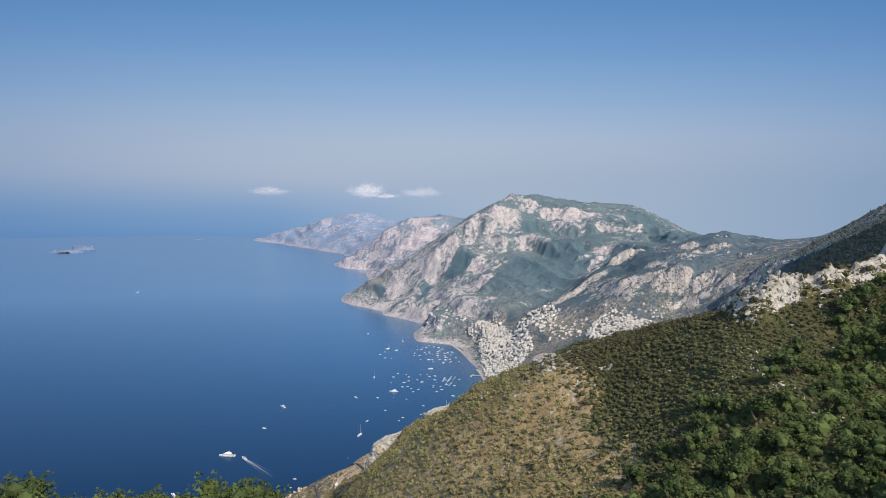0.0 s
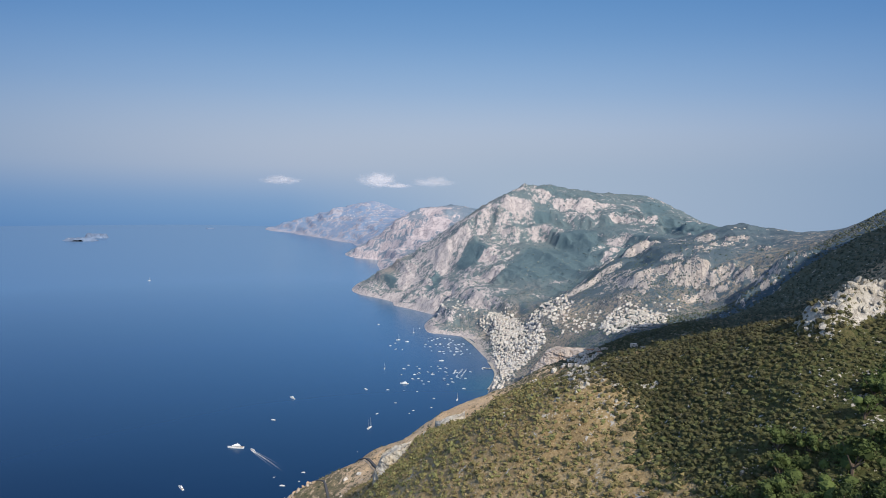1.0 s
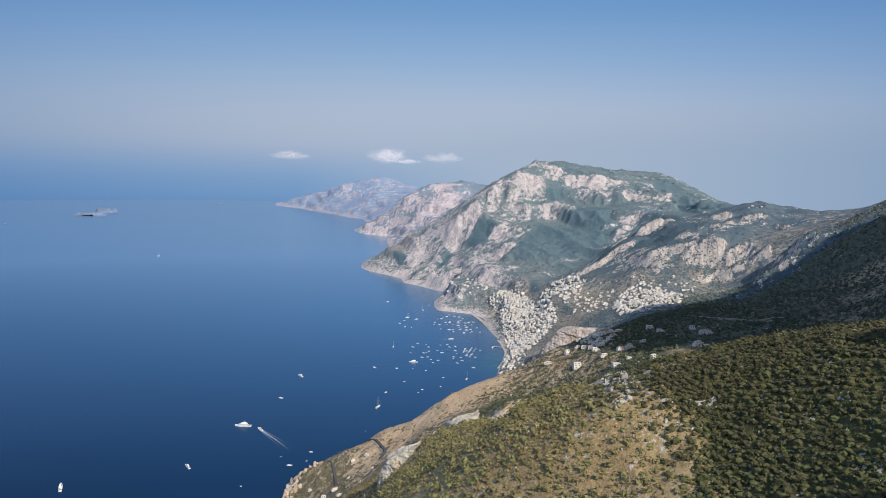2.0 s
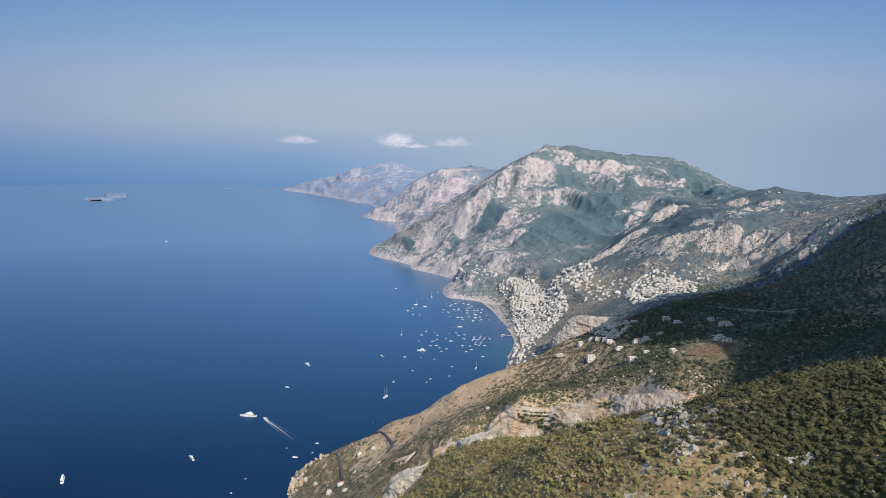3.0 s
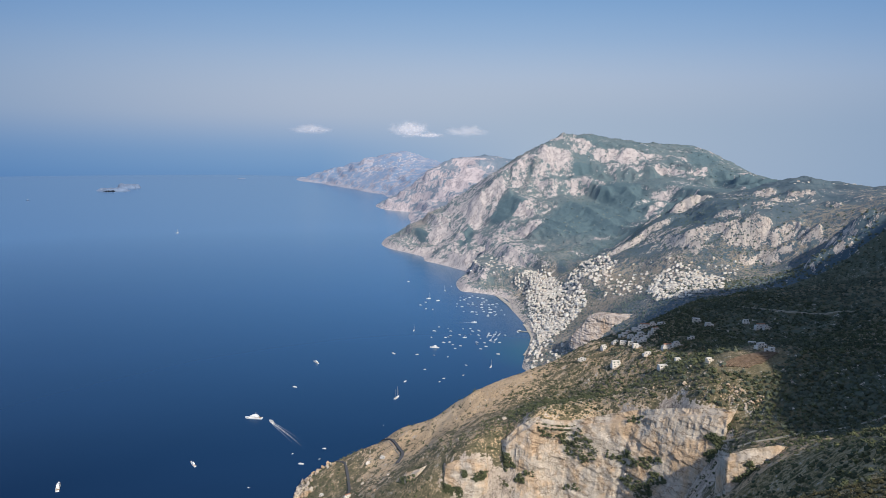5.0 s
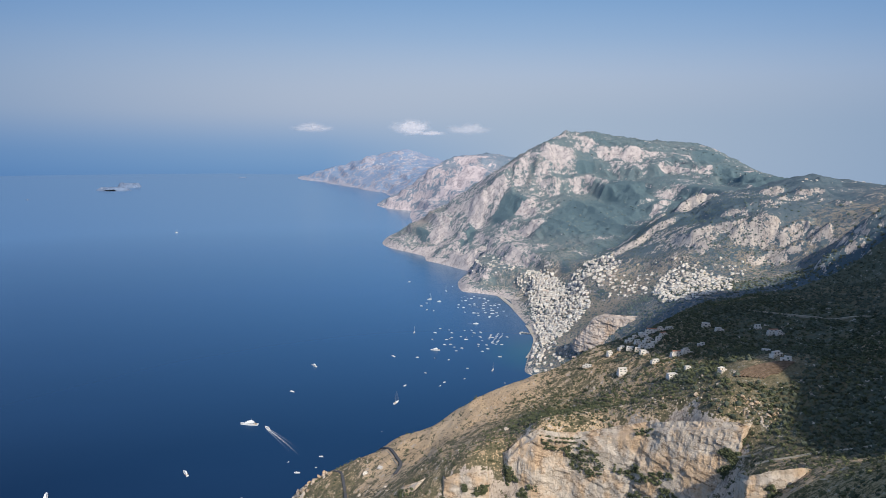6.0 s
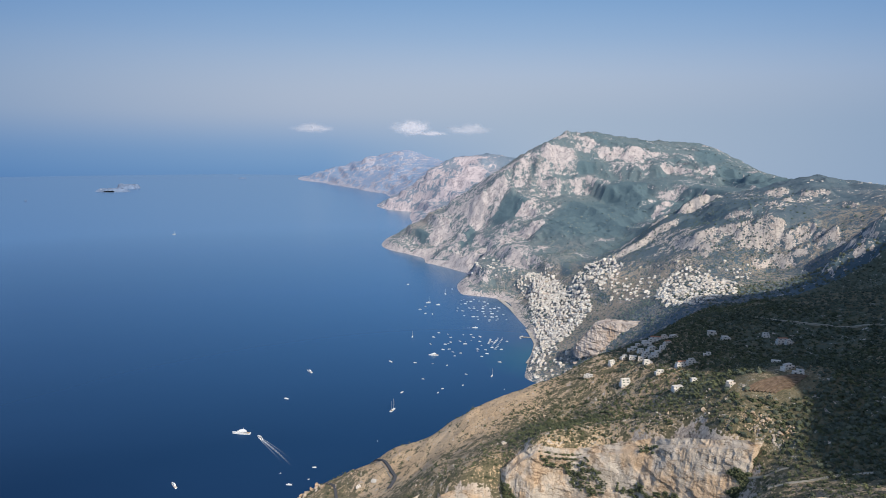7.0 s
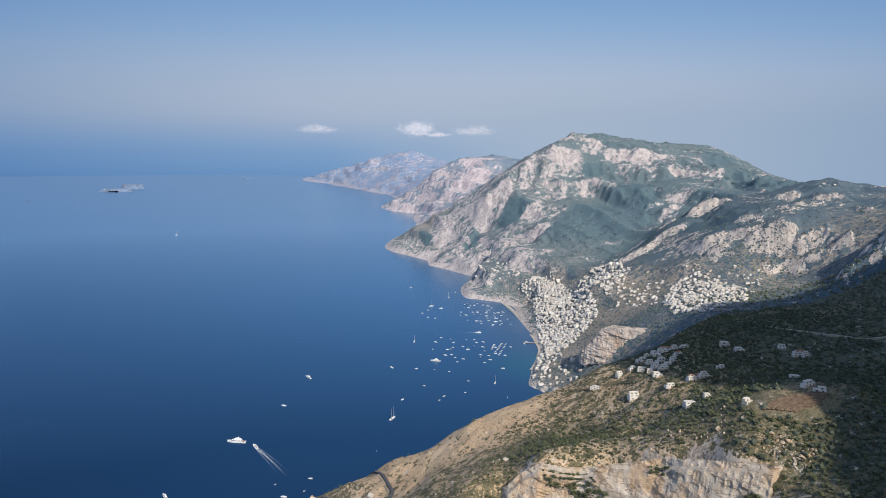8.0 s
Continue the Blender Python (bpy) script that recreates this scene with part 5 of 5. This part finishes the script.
def motor_yacht(length, label):
    e = tagged(new("motor_yacht"), label, "yacht", "large yachts")
    beam, free = length * 0.2, length * 0.075
    part("hull", hull_mesh(length, beam, free, HULL_WHITE), e)
    part("deck", block("deck", DECK, -length * 0.06, free * 0.9, length * 0.78, beam * 0.84, 0.12, 0.02), e, "teak deck")
    z = free + 0.1
    part("deckhouse", block("deckhouse", HULL_WHITE, -length * 0.05, z, length * 0.56, beam * 0.72, free * 0.95, 0.16, 0.04), e)
    part("window_band", block("window_band", GLASS_DARK, -length * 0.05, z + free * 0.35, length * 0.545, beam * 0.735, free * 0.32, 0.05), e, "dark window band")
    z += free * 0.95
    part("upper_deck", block("upper_deck", HULL_WHITE, -length * 0.08, z, length * 0.40, beam * 0.62, free * 0.75, 0.22, 0.04), e)
    part("windscreen", block("windscreen", GLASS_DARK, -length * 0.07, z + free * 0.25, length * 0.385, beam * 0.60, free * 0.28, 0.08), e)
    z += free * 0.75
    part("sun_deck", block("sun_deck", HULL_WHITE, -length * 0.10, z, length * 0.22, beam * 0.48, free * 0.35, 0.2), e)
    part("radar_arch", block("radar_arch", HULL_WHITE, -length * 0.13, z + free * 0.3, length * 0.05, beam * 0.4, free * 0.6, 0.4), e)
    part("mast", rod("mast", ALU, (-length * 0.13, 0, z + free * 0.8), (-length * 0.15, 0, z + free * 2.0), 0.12, 0.05), e)
    return e


def motor_boat(length, label, hull=None, awning=False):
    e = tagged(new("motor_boat"), label, "boat", "boats in the bay")
    beam, free = length * 0.33, length * 0.10
    part("hull", hull_mesh(length, beam, free, hull or HULL_WHITE), e)
    part("deck", block("deck", HULL_WHITE, length * 0.12, free * 0.85, length * 0.56, beam * 0.66, 0.1, 0.1), e)
    part("cabin", block("cabin", HULL_WHITE, length * 0.06, free, length * 0.34, beam * 0.58, free * 1.0, 0.35, 0.03), e)
    part("windscreen", block("windscreen", GLASS_DARK, length * 0.07, free * 1.45, length * 0.32, beam * 0.585, free * 0.32, 0.12), e)
    part("engine", block("engine", GLASS_DARK, -length * 0.5, free * 0.3, length * 0.07, beam * 0.2, free * 1.1, 0.1), e)
    if awning:
        part("awning", block("awning", CANVAS, -length * 0.22, free * 2.2, length * 0.34, beam * 0.7, 0.08, 0.02), e)
        for s in (-1, 1):
            part("post", rod("post", ALU, (-length * 0.36, s * beam * 0.3, free * 0.8), (-length * 0.36, s * beam * 0.3, free * 2.2), 0.03, 0.03), e)
    return e


def sail_boat(length, label, masts=1):
    e = tagged(new("sailing_boat"), label, "sailing boat", "sailing boats")
    beam, free = length * 0.26, length * 0.085
    part("hull", hull_mesh(length, beam, free, HULL_WHITE), e)
    part("deck", block("deck", DECK, -length * 0.04, free * 0.9, length * 0.7, beam * 0.7, 0.1, 0.05), e)
    part("cabin", block("cabin", HULL_WHITE, length * 0.02, free, length * 0.32, beam * 0.5, free * 0.55, 0.3, 0.03), e)
    for k in range(masts):
        x = length * (0.12 - 0.36 * k)
        part("mast", rod("mast", ALU, (x, 0, free), (x - 0.2, 0, length * (1.25 - 0.15 * k)), 0.16, 0.09), e)
        part("boom", rod("boom", CANVAS, (x, 0, free * 2.0), (x - length * 0.32, 0, free * 2.1), 0.20, 0.16), e, "furled sail on the boom")
    part("forestay", rod("forestay", ALU, (length * 0.47, 0, free * 1.2), (length * 0.11, 0, length * 1.2), 0.05, 0.05), e)
    return e


def place(ob, x, y, heading, s=1.0):
    ob.matrix_basis = pose(x, y, 0.02, 0, 0, heading) @ Matrix.Diagonal((s, s, s, 1))
    return ob


def foam_material():
    m, n, l, b = material("foam", 0.9, 0.1)
    b.inputs["Base Color"].default_value = (0.85, 0.88, 0.9, 1)
    k = n.new("ShaderNodeAttribute")
    k.attribute_name = "tint"
    v = math_node(n, l, "MULTIPLY", k.outputs["Fac"], ramp_node(n, l, noise_node(n, l, 0.8, 5.0, 0.6), [(0.38, (0.1, 0.1, 0.1)), (0.6, (1, 1, 1))]))
    l.new(v, b.inputs["Alpha"])
    return m


FOAM = foam_material()


def wake(x, y, tx, ty, width, label):
    """Foam trailing from a boat at x, y to the point tx, ty: two arms and a churned middle that fade out."""
    a, b = Vector((x, y)), Vector((tx, ty))
    d = b - a
    side = Vector((-d.y, d.x)).normalized()
    co, fa, ti = [], [], []
    steps = 26
    for lane, w0, w1, o0, o1, strong in ((-1, 0.10, 0.22, 0.25, 1.0, 0.8), (0, 0.35, 0.22, 0.0, 0.05, 0.95), (1, 0.10, 0.22, 0.25, 1.0, 0.8)):
        base = len(co)
        for k in range(steps + 1):
            u = k / steps
            bend = side * (math.sin(u * 2.2) * d.length * 0.03)
            c = a + d * u + side * lane * width * (o0 + (o1 - o0) * u ** 0.7) + bend
            w = width * (w0 + (w1 - w0) * u)
            for s in (-1, 0, 1):
                p = c + side * s * w
                co.append((p.x, p.y, 0.05 + 0.01 * (lane + 1)))
                ti.append(strong * (1 - u) ** (1.1 if lane == 0 else 2.2) * (0.0 if s else 1.0))
        for k in range(steps):
            for s in range(2):
                i = base + 3 * k + s
                fa.append((i, i + 1, i + 4, i + 3))
    me = quick_mesh("wake", np.array(co), np.array(fa), FOAM)
    me.attributes.new("tint", "FLOAT", "POINT").data.foreach_set("value", np.array(ti, np.float32))
    tagged(new("wake", me), label, "wake", kind="stuff")


def fleet():
    q = random.Random(21)
    yacht = place(motor_yacht(20, "long white motor yacht with three decks at anchor"), -161, 786, 172)
    place(copy_thing(yacht, pose(0, 0, 0)), -117, 965, 130, 0.62)
    place(copy_thing(yacht, pose(0, 0, 0)), -194, 685, 125, 0.60)
    place(copy_thing(yacht, pose(0, 0, 0)), -296, 648, 112, 0.82)
    place(copy_thing(yacht, pose(0, 0, 0)), 46, 1027, 170, 0.72)
    two = place(sail_boat(11, "white two masted sailing yacht with furled sails", 2), -7, 840, 60)
    one = place(sail_boat(8, "small white sailing boat with a bare mast"), 118, 944, 70)
    for x, y, h in ((18, 1114, 80), (50, 1324, 20), (-690, 2160, 30), (85, 1391, 100)):
        place(copy_thing(one, pose(0, 0, 0)), x, y, h, q.uniform(0.9, 1.3))
    models = [motor_boat(8.0, "small white motor boat with a low cabin"), motor_boat(7.0, "white open motor boat with a canvas awning", awning=True),
              motor_boat(7.5, "blue hulled motor boat with a white cabin", BLUE_HULL), motor_boat(9.5, "white cabin cruiser lying at anchor")]
    # boats lying apart
    apart = [(-131, 876, 160, 1.3), (-77, 713, 170, 1.0), (-106, 703, 40, 0.7), (-95, 683, 175, 1.0), (-79, 692, 20, 0.5), (3, 892, 50, 1.1),
             (-13, 1001, 130, 1.2), (20, 996, 175, 1.1), (29, 935, 160, 0.9), (-21, 765, 90, 0.4), (61, 1051, 150, 1), (44, 1077, 120, 1), (50, 1111, 160, 1),
             (59, 1133, 170, 1), (78, 913, 40, 0.8), (85, 951, 160, 0.8), (44, 992, 170, 0.9), (63, 985, 30, 0.8), (52, 902, 20, 0.7), (46, 890, 50, 0.6),
             (135, 996, 165, 1.3), (127, 898, 80, 0.6)]
    apart += [(67, 1308, 20, 1.4), (101, 1432, 90, 1), (33, 1275, 170, 1.1), (43, 1296, 160, 1), (42, 1248, 30, 1), (54, 1243, 80, 1), (-134, 642, 150, 0.6),
              (-141, 617, 150, 0.6), (186, 1112, 20, 1.2), (190, 1108, 40, 1.1), (182, 1104, 100, 1), (13, 1474, 30, 1.2), (-1649, 3121, 20, 3.0)]
    # moored in the bay: two fields on swinging moorings and three rows at lines
    fields = [([(86, 1267), (122, 1364), (176, 1305), (178, 1192), (151, 1192), (97, 1229)], 11.5, 0.72),
              ([(66, 1140), (135, 1122), (165, 1098), (141, 1035), (100, 1012), (62, 1000)], 12.0, 0.62)]
    for poly, gap, kept in fields:
        x0, x1 = min(p[0] for p in poly), max(p[0] for p in poly)
        y0, y1 = min(p[1] for p in poly), max(p[1] for p in poly)
        for i in range(int((x1 - x0) / gap) + 1):
            for j in range(int((y1 - y0) / (gap * 1.5)) + 1):
                px, py = x0 + (i + q.uniform(-0.35, 0.35)) * gap, y0 + (j + q.uniform(-0.35, 0.35)) * gap * 1.5
                if q.random() < kept and inside(px, py, poly):
                    apart.append((px, py, q.gauss(165, 18), q.uniform(0.42, 0.78)))
    for ax, ay, bx, by in ((130, 1078, 136, 1099), (132, 1060, 148, 1104), (137, 1052, 155, 1104)):
        for k in range(9):
            u = k / 8
            apart.append((ax + (bx - ax) * u, ay + (by - ay) * u, 165 + q.uniform(-5, 5), 0.42))
    for k, (x, y, h, s) in enumerate(apart):
        src = models[k % 4] if k < 4 else models[q.choice((0, 0, 1, 1, 2, 3))]
        place(src if k < 4 else copy_thing(src, pose(0, 0, 0)), x, y, h, s if k > 34 else 0.62 * s)
    ferry = motor_boat(10.0, "white passenger boat under way trailing a long wake", awning=True)
    place(ferry, -140, 776, 123, 1.0)
    wake(-137, 772, -100, 716, 5.0, "white foam wake spreading behind the passenger boat")
    place(copy_thing(models[3], pose(0, 0, 0)), 119, 1160, 0, 1.0)
    wake(114, 1160, 88, 1160, 2.4, "white foam wake behind a speeding boat in the bay")


fleet()

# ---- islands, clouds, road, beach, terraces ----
# rock and walls coloured blue to carry the haze in front of the islets
HAZED_ISLET_ROCK = plain("hazed_islet_rock", (0.165, 0.220, 0.320), 0.95, 0.05, vary=0.15, scale=0.03)
HAZED_ISLET_HOUSE = plain("hazed_islet_wall", (0.36, 0.42, 0.52), 0.9, 0.1)


def islet(x, y, length, width, tall, turn, seed, houses, label):
    e = tagged(new("islet"), label, "island", "islets")
    k, j = 46, 22
    u, v = np.meshgrid(np.linspace(-1, 1, k), np.linspace(-1, 1, j))
    edge = 1 - np.hypot(u, v * (1 + 0.3 * fbm(u, v, 0.5, 2, seed)))
    z = tall * (step(edge, 0.0, 0.35) * (0.55 + 0.6 * ridged(u * 2, v * 2, 0.9, 4, seed + 1))) - 3 * (edge < 0.02)
    co = np.stack([u * length / 2, v * width / 2, z], -1).reshape(-1, 3)
    i = np.arange(k * j).reshape(j, k)
    quads = np.stack([i[:-1, :-1], i[:-1, 1:], i[1:, 1:], i[1:, :-1]], -1).reshape(-1, 4)
    part("rock", quick_mesh("rock", co, quads, HAZED_ISLET_ROCK), e)
    for a, s in houses:
        bm = bmesh.new()
        box(bm, a * length / 2, -width * 0.2, 0, 14 * s, 8 * s, tall * 0.55 + 4 * s)
        box(bm, a * length / 2, -width * 0.2, tall * 0.55 + 4 * s, 15 * s, 9 * s, 0.6)
        part("villa", mesh_of("villa", bm, HAZED_ISLET_HOUSE), e, "pale villa on the islet")
    e.matrix_basis = pose(x, y, 0, 0, 0, turn)


islet(-1505, 3655, 185, 60, 17, 4, 501, ((-0.55, 0.6), (-0.25, 0.5), (0.5, 0.5)), "long low rocky islet with pale villas in the haze")
islet(-1520, 3860, 110, 50, 24, -6, 511, (), "steep rocky islet behind the long one")
islet(-1478, 3880, 60, 40, 22, 0, 521, (), "round rocky islet in the haze")
islet(-1110, 4780, 60, 30, 5, 0, 531, (), "tiny rock far out in the haze")


def cloud_material():
    """White vapour, thin towards its rim."""
    m = bpy.data.materials.new("cloud_vapour")
    m.use_nodes = True
    n, l = m.node_tree.nodes, m.node_tree.links
    n.remove(n["Principled BSDF"])
    d, g, a, t, x = (n.new("ShaderNode" + k) for k in ("BsdfDiffuse", "BsdfTranslucent", "AddShader", "BsdfTransparent", "MixShader"))
    d.inputs["Color"].default_value = (0.66, 0.60, 0.57, 1)
    g.inputs["Color"].default_value = (0.35, 0.36, 0.40, 1)
    k = n.new("ShaderNodeAttribute")
    k.attribute_name = "tint"
    puff = ramp_node(n, l, noise_node(n, l, 0.03, 5.0, 0.6), [(0.30, (0.6, 0.6, 0.6)), (0.65, (1, 1, 1))])
    l.new(math_node(n, l, "MULTIPLY", k.outputs["Fac"], puff), x.inputs[0])
    l.new(d.outputs[0], a.inputs[0])
    l.new(g.outputs[0], a.inputs[1])
    l.new(t.outputs[0], x.inputs[1])
    l.new(a.outputs[0], x.inputs[2])
    l.new(x.outputs[0], n["Material Output"].inputs["Surface"])
    return m


VAPOUR = cloud_material()


def small_cloud(x, y, z, w, h, dense, seed, label):
    """A far heap cloud: a lumpy flat-based body of vapour that thins out to its rim."""
    k, j = 48, 24
    u, v = np.meshgrid(np.linspace(-1, 1, k), np.linspace(-1, 1, j))
    lump = 0.62 + 0.38 * fbm(u * 3 + seed, v * 0 + seed, 0.9, 3, seed)
    top = np.where(v > 0, lump, 0.45)
    r = np.hypot(u, v)
    body = np.sqrt(np.clip(1 - r**2, 0, 1))
    soft = step(1 - r + 0.25 * fbm(u * 2, v * 2, 0.5, 3, seed + 5), 0.05, 0.75) * dense
    cos, fas, tis = [], [], []
    for side in (-1, 1):
        yy = side * (body * 0.3 + 0.05 * body * fbm(u * 4, v * 4, 0.7, 3, seed + 2)) * w * 0.5
        cos.append(np.stack([u * w / 2, yy, v * h / 2 * top * (1.2 - 0.5 * np.abs(u))], -1).reshape(-1, 3))
        i = np.arange(k * j).reshape(j, k)
        q = np.stack([i[:-1, :-1], i[:-1, 1:], i[1:, 1:], i[1:, :-1]], -1).reshape(-1, 4)
        q = q[(r.ravel()[q] < 1.0).all(1)]
        fas.append((q if side < 0 else q[:, ::-1]) + (0 if side < 0 else k * j))
        tis.append(soft.ravel())
    me = quick_mesh("cloud", np.concatenate(cos), np.concatenate(fas), VAPOUR, smooth=True)
    me.attributes.new("tint", "FLOAT", "POINT").data.foreach_set("value", np.concatenate(tis).astype(np.float32))
    ob = tagged(new("cloud", me), label, "cloud", "clouds over the coast")
    ob.location = (x, y, z)


small_cloud(52, 4760, 352, 330, 240, 0.40, 601, "small white heap cloud low over the coast")
small_cloud(190, 4780, 318, 260, 70, 0.4, 602, "thin white cloud shred in the haze")
small_cloud(450, 4770, 346, 380, 150, 0.26, 603, "flat white cloud low over the coast")
small_cloud(-622, 4770, 340, 380, 120, 0.28, 604, "faint flat cloud in the haze")

ASPHALT = plain("asphalt", (0.10, 0.10, 0.105), 0.9, 0.2)
STONE_WALL = plain("stone_wall", (0.42, 0.38, 0.32), 0.95, 0.1, scale=0.8)
SOIL = plain("terrace_soil", (0.24, 0.17, 0.12), 0.95, 0.05, vary=0.25, scale=0.5)
SAND = plain("beach_shingle", (0.46, 0.42, 0.37), 0.95, 0.05, vary=0.2, scale=0.2)
PATH_DUST = plain("path_dust", (0.46, 0.40, 0.31), 0.95, 0.05, vary=0.2, scale=0.3)


def ribbon(points, half, lift, steps=60, level=True):
    """Corners of a band along a line on the ground: left edge, right edge and heights."""
    p = np.array(points, float)
    t = np.linspace(0, len(p) - 1, steps)
    k = np.arange(len(p))
    x, y = np.interp(t, k, p[:, 0]), np.interp(t, k, p[:, 1])
    x, y = (np.convolve(np.pad(a, 3, "edge"), np.ones(7) / 7, "valid") for a in (x, y))
    gx, gy = np.gradient(x), np.gradient(y)
    ln = np.hypot(gx, gy) + 1e-9
    nx, ny = -gy / ln, gx / ln
    a, b = (x + nx * half, y + ny * half), (x - nx * half, y - ny * half)
    z = np.maximum(np.maximum(height(*a), height(*b)), height(x, y)) + lift
    if level:
        z = np.convolve(np.pad(z, 4, "edge"), np.ones(9) / 9, "valid")
    return a, b, z


def band(name, points, half, lift, thick, mat, label, kind="structure", steps=60, parent=None, flat=None):
    a, b, z = ribbon(points, half, lift, steps)
    if flat is not None:
        z = np.full(steps, flat)
    co = np.concatenate([np.stack([a[0], a[1], z], 1), np.stack([b[0], b[1], z], 1), np.stack([a[0], a[1], z - thick], 1), np.stack([b[0], b[1], z - thick], 1)])
    i = np.arange(steps - 1)
    n = steps
    quads = np.concatenate([np.stack(q, 1) for q in ((i, i + n, i + n + 1, i + 1), (i, i + 1, i + 1 + 2 * n, i + 2 * n), (i + n, i + 3 * n, i + 3 * n + 1, i + n + 1))])
    me = quick_mesh(name, co, quads, mat)
    ob = new(name, me)
    if parent:
        ob.parent = parent
    else:
        tagged(ob, label, name.replace("_", " "), kind=kind)
    return ob


ROAD = [(-34, 668), (-22, 664), (-18, 657), (-13, 643), (-8, 628), (-4, 612), (0, 598), (-6, 580)]
band("road", ROAD, 1.2, 0.2, 1.2, ASPHALT, "dark asphalt coast road winding along the slope")
band("road_wall", [(x - 2.4, y - 1.0) for x, y in ROAD], 0.2, 0.5, 1.2, STONE_WALL, "low stone wall beside the coast road")
TIP_ROAD = [(-58, 646), (-50, 634), (-47, 618), (-44, 600), (-42, 580), (-46, 560)]
band("road", TIP_ROAD, 1.1, 0.2, 1.2, ASPHALT, "asphalt lane on the rocky tip")
band("footpath", [(158, 392), (170, 384), (182, 380), (196, 372), (212, 366), (226, 362)], 0.8, 0.25, 1.0, PATH_DUST, "pale dusty footpath across the slope")
band("footpath", [(170, 430), (166, 420), (170, 412), (176, 404)], 0.7, 0.25, 1.0, PATH_DUST, "pale footpath above the cliff")
band("footpath", [(214, 544), (209, 521), (200, 492)], 0.6, 0.25, 1.0, PATH_DUST, "pale dusty lane across the plateau")
band("road", [(282, 632), (288, 620), (298, 596), (306, 582), (315, 567), (330, 550)], 1.3, 0.5, 1.5, PATH_DUST, "pale road across the shaded plateau")
boulders("bare_rocks", [(177, 437), (180, 433), (183, 428), (186, 425)], 3.0, 0.8, 120, 305, "pale bare rocks on the wooded slope", CLIFF)
band("beach", [(205, 1150), (206, 1128), (205, 1074), (190, 1020), (175, 985)], 7.0, 0, 1.6, SAND, "grey shingle beach below the town", flat=0.8)
band("promenade", [(213, 1150), (214, 1100), (209, 1060), (199, 1020)], 1.8, 0, 2.0, STONE_WALL, "pale paved promenade behind the beach", flat=1.9)
band("beach", [(180, 1375), (188, 1330), (196, 1280), (199, 1240)], 4.0, 0, 1.6, SAND, "narrow shingle beach under the cliffs", flat=0.7)


def pier(x, y, tx, ty):
    a, b = Vector((x, y, 0)), Vector((tx, ty, 0))
    d = b - a
    e = tagged(new("pier"), "narrow stone pier reaching out from the beach", "pier")
    bm = bmesh.new()
    box(bm, 0, 0, 0.8, d.length, 2.4, 0.5)
    part("walkway", mesh_of("walkway", bm, STONE_WALL, 0.05), e)
    for k in range(5):
        part("pile", rod("pile", STONE_WALL, ((k / 4 - 0.5) * d.length * 0.94, 0, -1), ((k / 4 - 0.5) * d.length * 0.94, 0, 0.85), 0.5, 0.5), e)
    e.matrix_basis = pose(*((a + b) / 2), 0, 0, math.degrees(math.atan2(d.y, d.x)))


pier(206, 1102, 182, 1108)


def terraces():
    """Stepped garden beds held by dry stone walls."""
    e = tagged(new("garden_terraces"), "curved brown garden terraces behind dry stone walls", "terraces", kind="structure")
    for k in range(8):
        r = 4 + k * 1.6
        arc = [(197 + 1.3 * r * math.cos(a), 447 + r * math.sin(a)) for a in np.linspace(0.55, 2.5, 12)]
        band("bed", arc, 0.55, 0.5, 1.5, SOIL, "", steps=40, parent=e)


terraces()
